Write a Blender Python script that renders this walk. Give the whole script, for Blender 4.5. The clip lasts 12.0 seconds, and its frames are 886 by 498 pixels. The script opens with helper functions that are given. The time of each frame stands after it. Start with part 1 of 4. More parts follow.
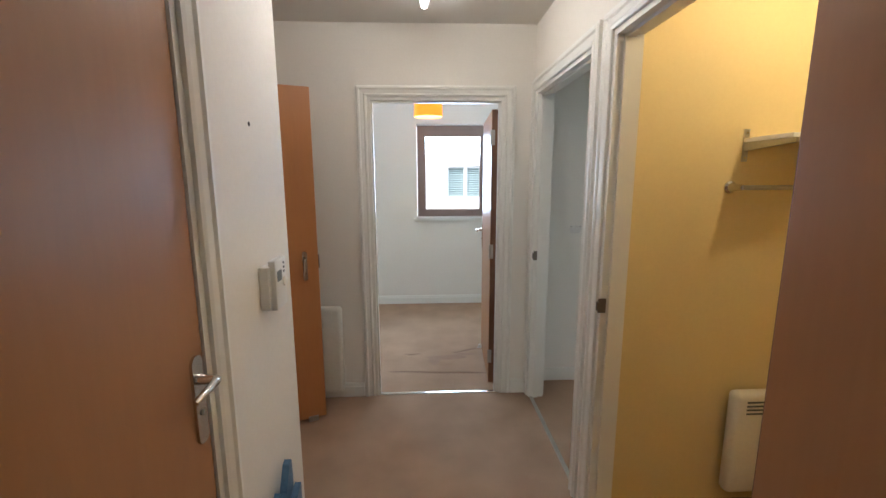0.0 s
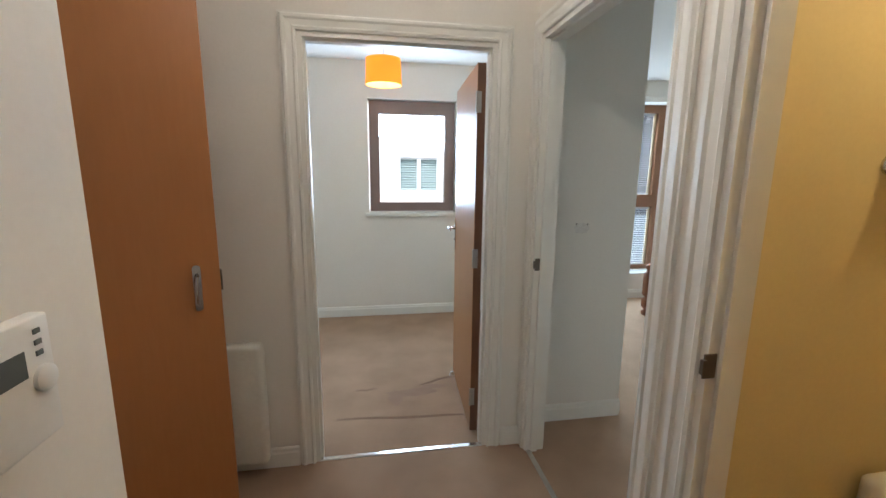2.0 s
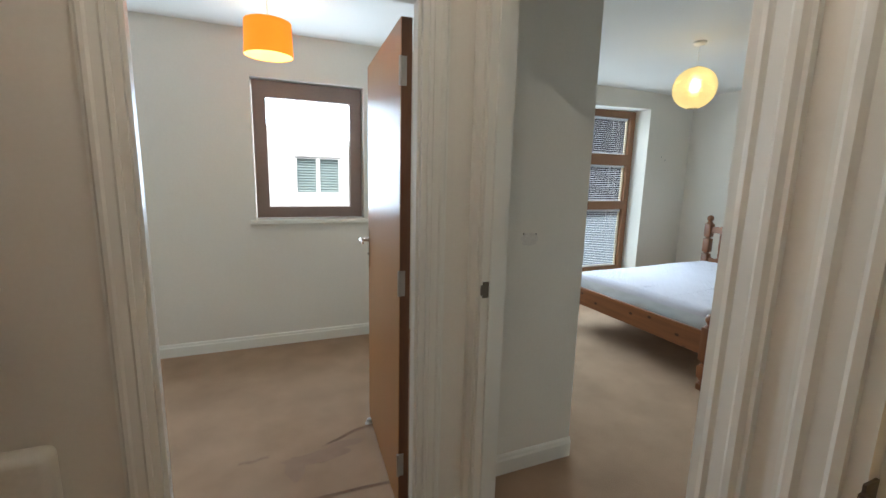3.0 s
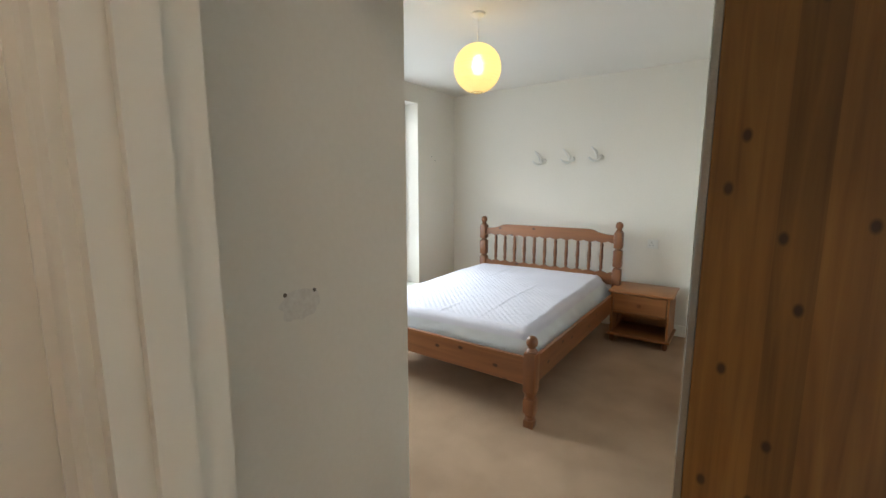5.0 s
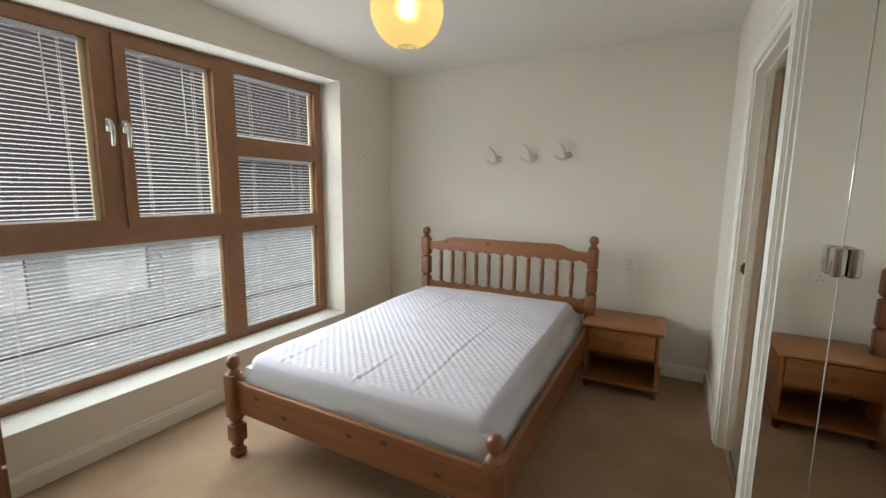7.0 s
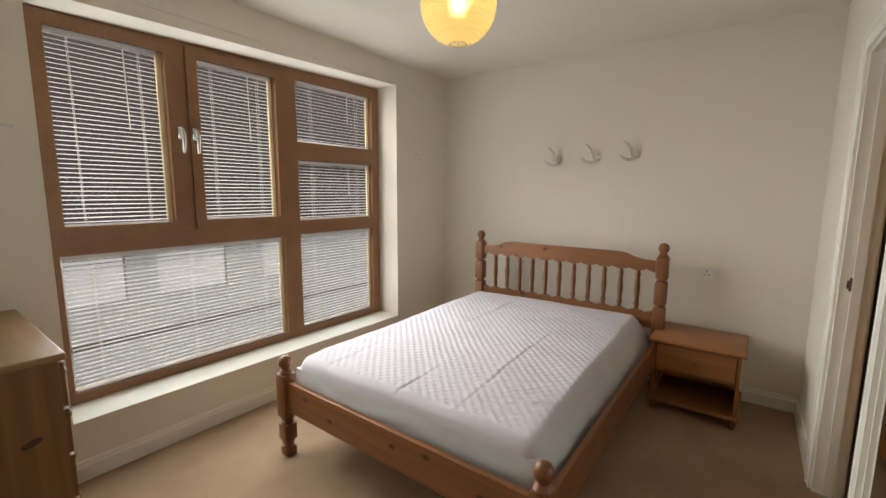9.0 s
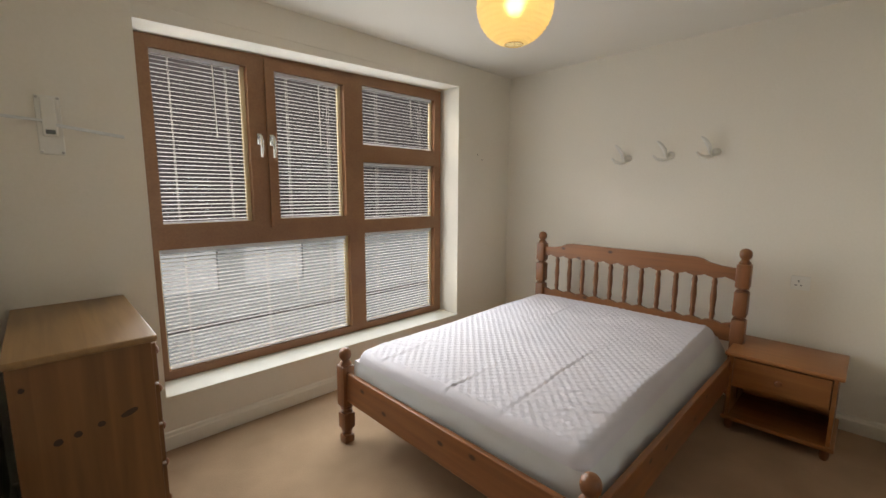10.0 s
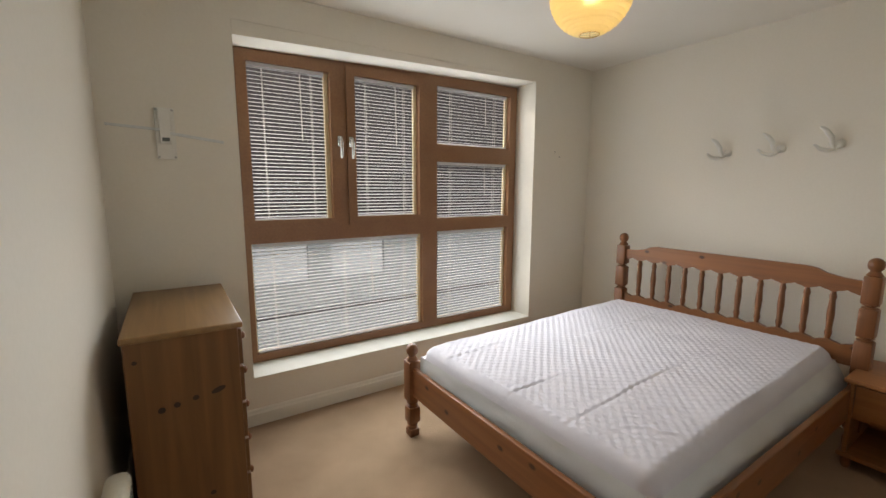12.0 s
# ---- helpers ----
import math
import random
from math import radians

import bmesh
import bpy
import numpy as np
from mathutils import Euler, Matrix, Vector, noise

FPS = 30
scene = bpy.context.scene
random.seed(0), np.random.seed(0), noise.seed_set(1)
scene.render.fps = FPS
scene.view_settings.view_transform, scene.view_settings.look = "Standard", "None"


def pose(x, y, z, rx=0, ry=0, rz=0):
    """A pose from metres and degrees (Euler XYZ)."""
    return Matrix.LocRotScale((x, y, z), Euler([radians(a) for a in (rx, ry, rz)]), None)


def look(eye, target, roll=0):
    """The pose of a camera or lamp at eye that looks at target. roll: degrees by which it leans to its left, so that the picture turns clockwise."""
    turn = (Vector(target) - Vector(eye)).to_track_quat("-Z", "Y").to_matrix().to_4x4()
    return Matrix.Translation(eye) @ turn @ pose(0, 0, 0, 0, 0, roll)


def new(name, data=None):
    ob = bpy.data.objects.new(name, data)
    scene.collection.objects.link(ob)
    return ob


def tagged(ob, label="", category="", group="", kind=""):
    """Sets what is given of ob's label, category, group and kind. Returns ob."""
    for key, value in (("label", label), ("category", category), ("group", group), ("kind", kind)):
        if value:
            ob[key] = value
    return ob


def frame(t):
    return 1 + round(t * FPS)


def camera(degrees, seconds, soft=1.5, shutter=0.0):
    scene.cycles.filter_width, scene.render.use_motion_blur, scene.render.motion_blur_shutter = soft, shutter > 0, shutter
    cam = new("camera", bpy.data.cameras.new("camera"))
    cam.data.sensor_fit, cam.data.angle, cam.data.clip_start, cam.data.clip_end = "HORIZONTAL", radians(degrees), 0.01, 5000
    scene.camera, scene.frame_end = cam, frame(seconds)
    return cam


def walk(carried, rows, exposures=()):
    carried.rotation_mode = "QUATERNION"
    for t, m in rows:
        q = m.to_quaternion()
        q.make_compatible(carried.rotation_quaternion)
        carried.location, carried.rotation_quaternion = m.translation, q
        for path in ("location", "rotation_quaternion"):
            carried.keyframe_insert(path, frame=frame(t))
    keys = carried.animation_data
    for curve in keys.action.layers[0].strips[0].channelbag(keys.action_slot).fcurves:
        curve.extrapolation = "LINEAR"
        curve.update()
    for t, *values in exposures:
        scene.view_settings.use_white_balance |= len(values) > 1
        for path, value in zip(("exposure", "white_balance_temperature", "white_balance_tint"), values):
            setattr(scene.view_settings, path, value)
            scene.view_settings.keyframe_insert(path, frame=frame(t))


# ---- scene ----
cam = camera(93.4, 12.0)
PATH = [
    (0, (0.293, 1.241, 1.512), (0.377, 3.211, 1.177), -0.2),
    (0.5, (0.267, 1.297, 1.500), (0.368, 3.264, 1.163), 0.25),
    (1, (0.245, 1.505, 1.470), (0.383, 3.469, 1.126), 0.2),
    (1.5, (0.239, 1.742, 1.428), (0.437, 3.702, 1.083), 0.2),
    (2, (0.238, 2.045, 1.437), (0.563, 3.986, 1.079), 0.6),
    (2.5, (0.247, 2.340, 1.423), (0.770, 4.238, 1.070), 0.9),
    (3, (0.291, 2.609, 1.408), (1.055, 4.426, 1.072), 1.4),
    (3.5, (0.414, 2.848, 1.368), (1.433, 4.540, 1.053), 1.3),
    (5.3, (1.095, 3.570, 1.364), (2.755, 4.649, 1.079), 0.4),
    (5.5, (1.250, 3.605, 1.359), (2.929, 4.654, 1.077), 0.8),
    (6, (1.500, 3.752, 1.365), (3.222, 4.731, 1.086), 0.7),
    (6.5, (1.675, 3.877, 1.375), (3.418, 4.817, 1.096), 0.6),
    (8.5, (1.808, 3.955, 1.389), (3.474, 5.028, 1.115), 0.3),
    (9, (1.847, 3.930, 1.386), (3.437, 5.114, 1.116), 0.4),
    (9.5, (1.878, 3.891, 1.398), (3.363, 5.201, 1.121), 0.3),
    (10, (1.879, 3.876, 1.397), (3.257, 5.299, 1.121), 0.3),
    (10.5, (1.891, 3.846, 1.396), (3.153, 5.373, 1.121), 0.2),
    (11, (1.903, 3.851, 1.389), (3.081, 5.444, 1.117), 0.3),
    (11.5, (1.921, 3.855, 1.384), (3.039, 5.491, 1.112), 0.3),
    (12, (1.935, 3.854, 1.404), (3.020, 5.510, 1.117), 0.2),
]
walk(cam, [(t, look(eye, target, roll)) for t, eye, target, roll in PATH],
     exposures=[(0, 1.32, 6100, 14), (1.5, 1.3, 6100, 14), (2.5, 1.0, 6500, 12), (3.5, 0.85, 6700, 13), (5.5, 1.2, 7500, 17), (6.0, 1.02, 6700, 14), (6.5, 0.84, 7300, 16), (8.5, 0.66, 9200, 25), (10, 0.61, 8900, 24), (12, 0.61, 8700, 24)])

# ---- world and sun ----
world = bpy.data.worlds.new("world")
scene.world = world
world.use_nodes = True
wn = world.node_tree.nodes
sky = wn.new("ShaderNodeTexSky")
sky.sky_type, sky.sun_disc = "NISHITA", False
sky.sun_elevation, sky.sun_rotation = radians(38), radians(200)
world.node_tree.links.new(sky.outputs[0], wn["Background"].inputs[0])
wn["Background"].inputs[1].default_value = 0.15
sun = new("sun", bpy.data.lights.new("sun", "SUN"))
sun.data.energy, sun.data.angle, sun.data.color = 2.6, radians(0.5), (1.0, 0.97, 0.93)
sun.matrix_world = look((0, 0, 10), (1.6, 6.0, 5.0))


def skylight(name, x0, x1, y, z0, z1, watts, colour, down=0.0, spread=180):
    """The sky's light as it comes in through a window's opening."""
    ob = new(name, bpy.data.lights.new(name, "AREA"))
    ob.data.shape, ob.data.size, ob.data.size_y = "RECTANGLE", x1 - x0, z1 - z0
    ob.data.energy, ob.data.color, ob.data.spread = watts, colour, radians(spread)
    ob.matrix_world = look(((x0 + x1) / 2, y, (z0 + z1) / 2), ((x0 + x1) / 2, y - 1, (z0 + z1) / 2 - down))


skylight("daylight_bedroom", 2.38, 4.40, 6.35, 0.75, 1.65, 15.0, (0.60, 0.82, 1.0), 0.6, 125)
skylight("daylight_bedroom", 2.33, 4.45, 6.596, 0.34, 2.2, 12.0, (0.55, 0.80, 1.0))
sky_above = new("daylight_above_window", bpy.data.lights.new("daylight_above_window", "AREA"))
sky_above.data.shape, sky_above.data.size, sky_above.data.size_y, sky_above.data.energy, sky_above.data.color = "RECTANGLE", 3.6, 1.6, 130.0, (0.82, 0.91, 1.0)
sky_above.matrix_world = look((3.40, 7.82, 3.35), (3.40, 6.67, 1.3))
skylight("daylight_living", 0.29, 0.96, 6.215, 1.13, 2.0, 12.0, (0.56, 0.77, 1.0), -0.25)
skylight("daylight_living", -1.36, -0.69, 6.215, 1.13, 2.0, 12.0, (0.56, 0.77, 1.0), -0.25)
LAMP_GLOBE, LAMP_HALL, LAMP_YELLOW, LAMP_LIVING = 0.20, 16.0, 150.0, 22.0


# ---- materials ----
def material(name, colour, rough=0.6, second=None, scale=6.0, grain=60.0, bump=0.15, metal=0.0, stretch=(1, 1, 1), spec=0.5, mix=1.0):
    """A surface with broad and fine variation between two colours, and fine relief."""
    m = bpy.data.materials.new(name)
    m.use_nodes = True
    nt, b = m.node_tree, m.node_tree.nodes["Principled BSDF"]
    second = second or tuple(c * 0.86 for c in colour)
    tex = nt.nodes.new("ShaderNodeTexCoord")
    mp = nt.nodes.new("ShaderNodeMapping")
    mp.inputs["Scale"].default_value = stretch
    nt.links.new(tex.outputs["Object"], mp.inputs["Vector"])
    n1, n2 = nt.nodes.new("ShaderNodeTexNoise"), nt.nodes.new("ShaderNodeTexNoise")
    n1.inputs["Scale"].default_value, n1.inputs["Detail"].default_value = scale, 5
    n2.inputs["Scale"].default_value, n2.inputs["Detail"].default_value = grain, 4
    for n in (n1, n2):
        nt.links.new(mp.outputs[0], n.inputs["Vector"])
    add = nt.nodes.new("ShaderNodeMath")
    add.operation = "ADD"
    nt.links.new(n1.outputs[0], add.inputs[0])
    nt.links.new(n2.outputs[0], add.inputs[1])
    ramp = nt.nodes.new("ShaderNodeValToRGB")
    ramp.color_ramp.elements[0].position, ramp.color_ramp.elements[1].position = 0.35, 0.65
    ramp.color_ramp.elements[0].color, ramp.color_ramp.elements[1].color = (*second, 1), (*colour, 1)
    half = nt.nodes.new("ShaderNodeMath")
    half.operation, half.inputs[1].default_value = "MULTIPLY", 0.5
    nt.links.new(add.outputs[0], half.inputs[0])
    nt.links.new(half.outputs[0], ramp.inputs[0])
    nt.links.new(ramp.outputs[0], b.inputs["Base Color"])
    bp = nt.nodes.new("ShaderNodeBump")
    bp.inputs["Strength"].default_value, bp.inputs["Distance"].default_value = bump, 0.004
    nt.links.new(n2.outputs[0], bp.inputs["Height"])
    nt.links.new(bp.outputs[0], b.inputs["Normal"])
    b.inputs["Roughness"].default_value, b.inputs["Metallic"].default_value = rough, metal
    b.inputs["Specular IOR Level"].default_value = spec
    return m


def pine(name, light, dark, along, rough=0.38, knots=True, boards=0.0, across=0):
    """Varnished pine: long grain along one axis (0, 1, 2), dark oval knots, and boards of varied tone across."""
    m = bpy.data.materials.new(name)
    m.use_nodes = True
    nt, b = m.node_tree, m.node_tree.nodes["Principled BSDF"]
    L = nt.links.new
    tex = nt.nodes.new("ShaderNodeTexCoord")
    mp, mk = nt.nodes.new("ShaderNodeMapping"), nt.nodes.new("ShaderNodeMapping")
    st, sk = [14.0] * 3, [8.0, 5.0, 1.0]
    st[along] = 0.7
    mp.inputs["Scale"].default_value, mk.inputs["Scale"].default_value = st, sk
    L(tex.outputs["Object"], mp.inputs[0])
    spl, cmb = nt.nodes.new("ShaderNodeSeparateXYZ"), nt.nodes.new("ShaderNodeCombineXYZ")
    L(tex.outputs["Object"], spl.inputs[0])
    L(spl.outputs[across], cmb.inputs[0])
    L(spl.outputs[along], cmb.inputs[1])
    L(cmb.outputs[0], mk.inputs[0])
    n1 = nt.nodes.new("ShaderNodeTexNoise")
    n1.inputs["Scale"].default_value, n1.inputs["Detail"].default_value, n1.inputs["Distortion"].default_value = 2.0, 6, 0.6
    L(mp.outputs[0], n1.inputs["Vector"])
    ramp = nt.nodes.new("ShaderNodeValToRGB")
    ramp.color_ramp.elements[0].position, ramp.color_ramp.elements[1].position = 0.32, 0.66
    ramp.color_ramp.elements[0].color, ramp.color_ramp.elements[1].color = (*dark, 1), (*light, 1)
    L(n1.outputs[0], ramp.inputs[0])
    out = ramp.outputs[0]
    if knots:
        v = nt.nodes.new("ShaderNodeTexVoronoi")
        v.voronoi_dimensions = "2D"
        v.inputs["Scale"].default_value = 1.0
        L(mk.outputs[0], v.inputs["Vector"])
        kr = nt.nodes.new("ShaderNodeValToRGB")
        kr.color_ramp.elements[0].position, kr.color_ramp.elements[1].position = 0.055, 0.115
        kr.color_ramp.elements[0].color, kr.color_ramp.elements[1].color = (1, 1, 1, 1), (0, 0, 0, 1)
        L(v.outputs["Distance"], kr.inputs[0])
        km = nt.nodes.new("ShaderNodeMix")
        km.data_type = "RGBA"
        km.inputs[7].default_value = (dark[0] * 0.3, dark[1] * 0.22, dark[2] * 0.2, 1)
        pick, both, csep = nt.nodes.new("ShaderNodeMath"), nt.nodes.new("ShaderNodeMath"), nt.nodes.new("ShaderNodeSeparateColor")
        pick.operation, pick.inputs[1].default_value, both.operation = "GREATER_THAN", 0.5, "MULTIPLY"
        L(v.outputs["Color"], csep.inputs[0])
        L(csep.outputs[0], pick.inputs[0])
        L(pick.outputs[0], both.inputs[0])
        L(kr.outputs[0], both.inputs[1])
        L(both.outputs[0], km.inputs[0])
        L(out, km.inputs[6])
        out = km.outputs[2]
    if boards:
        sep, fl, wn_ = nt.nodes.new("ShaderNodeSeparateXYZ"), nt.nodes.new("ShaderNodeMath"), nt.nodes.new("ShaderNodeTexWhiteNoise")
        L(tex.outputs["Object"], sep.inputs[0])
        fl.operation, fl.inputs[1].default_value = "SNAP", boards
        L(sep.outputs[1], fl.inputs[0])
        wn_.noise_dimensions = "1D"
        L(fl.outputs[0], wn_.inputs["W"])
        hs, mr = nt.nodes.new("ShaderNodeHueSaturation"), nt.nodes.new("ShaderNodeMapRange")
        mr.inputs[3].default_value, mr.inputs[4].default_value = 0.75, 1.15
        L(wn_.outputs[0], mr.inputs[0])
        L(mr.outputs[0], hs.inputs["Value"])
        L(out, hs.inputs["Color"])
        out = hs.outputs[0]
    L(out, b.inputs["Base Color"])
    bp = nt.nodes.new("ShaderNodeBump")
    bp.inputs["Strength"].default_value, bp.inputs["Distance"].default_value = 0.12, 0.003
    L(n1.outputs[0], bp.inputs["Height"])
    L(bp.outputs[0], b.inputs["Normal"])
    b.inputs["Roughness"].default_value = rough
    return m


def glow(name, colour, strength):
    m = bpy.data.materials.new(name)
    m.use_nodes = True
    b = m.node_tree.nodes["Principled BSDF"]
    b.inputs["Base Color"].default_value = (*[min(0.85, c) for c in colour], 1)
    b.inputs["Emission Color"].default_value = (*colour, 1)
    b.inputs["Emission Strength"].default_value = strength
    b.inputs["Roughness"].default_value = 0.8
    return m


def glass(name, rough=0.0):
    m = bpy.data.materials.new(name)
    m.use_nodes = True
    b = m.node_tree.nodes["Principled BSDF"]
    b.inputs["Base Color"].default_value = (0.96, 0.98, 0.97, 1)
    b.inputs["Transmission Weight"].default_value, b.inputs["Roughness"].default_value, b.inputs["IOR"].default_value = 1.0, rough, 1.12
    return m


def paper(name, colour, strength, translucency=0.6):
    """Lit paper or cloth: lets through the bulb's light and glows with it."""
    m = glow(name, colour, strength)
    nt, b = m.node_tree, m.node_tree.nodes["Principled BSDF"]
    tr, mixn = nt.nodes.new("ShaderNodeBsdfTranslucent"), nt.nodes.new("ShaderNodeMixShader")
    tr.inputs[0].default_value = (*[min(0.9, c) for c in colour], 1)
    mixn.inputs[0].default_value = translucency
    nt.links.new(b.outputs[0], mixn.inputs[1])
    nt.links.new(tr.outputs[0], mixn.inputs[2])
    nt.links.new(mixn.outputs[0], nt.nodes["Material Output"].inputs[0])
    return m


WALL = material("wall_paint", (0.79, 0.735, 0.645), 0.75, (0.76, 0.705, 0.612), 1.3, 70, 0.06)
CEIL = material("ceiling_paint", (0.80, 0.76, 0.69), 0.85, (0.76, 0.72, 0.65), 1.2, 120, 0.06)
YELLOW = material("yellow_paint", (0.76, 0.60, 0.29), 0.7, (0.73, 0.57, 0.27), 1.6, 90, 0.08)
GLOSS = material("white_gloss_paint", (0.80, 0.77, 0.69), 0.34, (0.785, 0.75, 0.665), 2.0, 15, 0.01)
CARPET = material("carpet", (0.46, 0.305, 0.20), 0.97, (0.33, 0.215, 0.138), 3.6, 420, 0.9, spec=0.1)
STAIN = material("carpet_stain", (0.31, 0.20, 0.14), 0.97, (0.38, 0.255, 0.175), 9.0, 300, 0.9, spec=0.1)
VENEER = material("door_veneer", (0.375, 0.172, 0.064), 0.36, (0.350, 0.157, 0.057), 1.4, 22, 0.015, stretch=(3, 3, 0.35))
VENEER_DARK = material("door_edge", (0.20, 0.09, 0.04), 0.45, (0.15, 0.06, 0.03), 3.0, 40, 0.05, stretch=(3, 3, 0.4))
LAMINATE = material("cupboard_veneer", (0.46, 0.19, 0.062), 0.38, (0.43, 0.172, 0.054), 1.4, 22, 0.015, stretch=(3, 3, 0.35))
CHROME = material("chrome", (0.72, 0.70, 0.66), 0.16, None, 8, 80, 0.02, metal=1.0)
STEEL = material("brushed_steel", (0.52, 0.50, 0.46), 0.35, None, 8, 120, 0.05, metal=1.0)
BRONZE = material("dark_metal", (0.16, 0.13, 0.10), 0.4, None, 8, 80, 0.05, metal=0.8)
PLASTIC = material("white_plastic", (0.78, 0.76, 0.70), 0.42, (0.74, 0.71, 0.65), 4, 60, 0.02)
PLASTIC_GREY = material("grey_plastic", (0.10, 0.11, 0.10), 0.3, None, 4, 60, 0.02)
HEATER = material("heater_enamel", (0.76, 0.72, 0.62), 0.42, (0.70, 0.66, 0.56), 4, 60, 0.03)
PINE_X = pine("pine_along_x", (0.275, 0.100, 0.035), (0.19, 0.066, 0.023), 0, across=2)
PINE_Y = pine("pine_along_y", (0.275, 0.100, 0.035), (0.19, 0.066, 0.023), 1, across=2)
PINE_Z = pine("pine_turned", (0.25, 0.090, 0.032), (0.165, 0.056, 0.020), 2, knots=False)
PINE_NS = pine("pine_nightstand", (0.36, 0.14, 0.048), (0.27, 0.10, 0.032), 1, knots=False)
PINE_WARD = pine("pine_boards", (0.31, 0.135, 0.034), (0.19, 0.075, 0.019), 2, boards=0.095, across=1)
# Chest sides: backlit shade is put into this darker pine; PINE_TOP stays paler.
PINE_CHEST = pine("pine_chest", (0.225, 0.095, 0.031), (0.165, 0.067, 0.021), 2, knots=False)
KNOT = material("pine_knot", (0.060, 0.022, 0.010), 0.45, (0.035, 0.014, 0.007), 60, 200, 0.1)
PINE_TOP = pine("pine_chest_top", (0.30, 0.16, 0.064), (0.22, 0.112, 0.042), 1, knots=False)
FRAME = material("window_wood", (0.30, 0.145, 0.07), 0.42, (0.235, 0.105, 0.05), 3.0, 40, 0.08, stretch=(2, 2, 2))
# Living room window wood: the glare round the pane is mixed into its colour.
FRAME_GLARE = material("glare_window_wood", (0.27, 0.185, 0.15), 0.42, (0.22, 0.15, 0.12), 3.0, 40, 0.08, stretch=(2, 2, 2))
SLAT = material("blind_slat", (0.86, 0.87, 0.88), 0.4, (0.83, 0.84, 0.85), 3.0, 50, 0.02)
snt = SLAT.node_tree
stl, smx = snt.nodes.new("ShaderNodeBsdfTranslucent"), snt.nodes.new("ShaderNodeMixShader")
stl.inputs[0].default_value, smx.inputs[0].default_value = (0.80, 0.84, 0.88, 1), 0.5
snt.links.new(snt.nodes["Principled BSDF"].outputs[0], smx.inputs[1])
snt.links.new(stl.outputs[0], smx.inputs[2])
snt.links.new(smx.outputs[0], snt.nodes["Material Output"].inputs[0])
# Bead colour holds the bright strip where the sky lights the sash side.
LIT_BEAD = material("lit_bead", (0.78, 0.66, 0.42), 0.5, None, 3.0, 50, 0.02)
CORD = material("cord", (0.80, 0.80, 0.78), 0.7, None, 10, 100, 0.05)
FABRIC = material("mattress_cover", (0.60, 0.58, 0.62), 0.9, (0.55, 0.53, 0.57), 3.5, 500, 0.35, spec=0.2)
FABRIC_SIDE = material("mattress_side", (0.60, 0.61, 0.61), 0.85, (0.56, 0.57, 0.57), 3.5, 300, 0.2, spec=0.2)
MIRROR = bpy.data.materials.new("mirror")
MIRROR.use_nodes = True
MIRROR.node_tree.nodes["Principled BSDF"].inputs["Base Color"].default_value = (0.86, 0.87, 0.85, 1)
MIRROR.node_tree.nodes["Principled BSDF"].inputs["Metallic"].default_value = 1.0
MIRROR.node_tree.nodes["Principled BSDF"].inputs["Roughness"].default_value = 0.015
GLASS = glass("window_glass")
CLEAR = material("clear_acrylic", (0.75, 0.76, 0.74), 0.2, None, 4, 60, 0.02)
GLOBE = paper("lantern_paper", (1.0, 0.82, 0.50), LAMP_GLOBE, 0.7)
gnt = GLOBE.node_tree
fwd, gmx = gnt.nodes.new("ShaderNodeBsdfRefraction"), gnt.nodes.new("ShaderNodeMixShader")
fwd.inputs["Color"].default_value, fwd.inputs["Roughness"].default_value, fwd.inputs["IOR"].default_value = (1.0, 0.88, 0.62, 1), 0.85, 1.12
gmx.inputs[0].default_value = 0.30
gnt.links.new(gnt.nodes["Mix Shader"].outputs[0], gmx.inputs[1])
gnt.links.new(fwd.outputs[0], gmx.inputs[2])
gnt.links.new(gmx.outputs[0], gnt.nodes["Material Output"].inputs[0])
GLOBE_RIB = material("lantern_wire", (0.75, 0.55, 0.25), 0.6)
GBULB = glow("lantern_bulb", (1.0, 0.75, 0.43), 10.5)
BULB = glow("bulb", (1.0, 0.78, 0.45), LAMP_LIVING)
SHADE = paper("lampshade_cloth", (1.0, 0.42, 0.06), 0.36)
SHADE_IN = paper("lampshade_lining", (1.0, 0.80, 0.42), 0.8)
TUBE = glow("lamp_tube", (1.0, 0.96, 0.90), LAMP_HALL)
YBULB = glow("warm_bulb", (1.0, 0.82, 0.52), LAMP_YELLOW)
BLUE = material("blue_card", (0.09, 0.20, 0.33), 0.45, (0.05, 0.12, 0.22), 14, 60, 0.05)
# Grey that carries the darkness of the unlit en-suite in its colour.
ENSUITE_SHADE = material("ensuite_shade", (0.35, 0.34, 0.31), 0.5, (0.30, 0.29, 0.26), 4, 60, 0.05)
FACADE = material("white_render", (0.80, 0.80, 0.79), 0.9, (0.74, 0.74, 0.73), 0.8, 20, 0.3)
FACADE_DARK = material("grey_cladding", (0.022, 0.023, 0.028), 0.8, (0.017, 0.018, 0.022), 0.8, 20, 0.3)
PALE2 = material("pale_louvre", (0.72, 0.73, 0.72), 0.7, (0.66, 0.67, 0.66), 2.0, 20, 0.05)
PALE = material("pale_panel", (0.25, 0.32, 0.37), 0.8, (0.22, 0.28, 0.33), 0.8, 20, 0.2)
LOUVRE = material("grey_green_louvre", (0.42, 0.52, 0.52), 0.6, (0.36, 0.46, 0.46), 2.0, 20, 0.05)
LOWER = material("grey_blue_render", (0.15, 0.195, 0.225), 0.85, (0.12, 0.16, 0.185), 0.7, 15, 0.3)
PAVING = material("paving", (0.10, 0.13, 0.15), 0.9, (0.075, 0.10, 0.12), 0.7, 15, 0.3)
SMUDGE = material("scuffed_plaster", (0.64, 0.58, 0.51), 0.8, (0.76, 0.72, 0.65), 25, 120, 0.1)
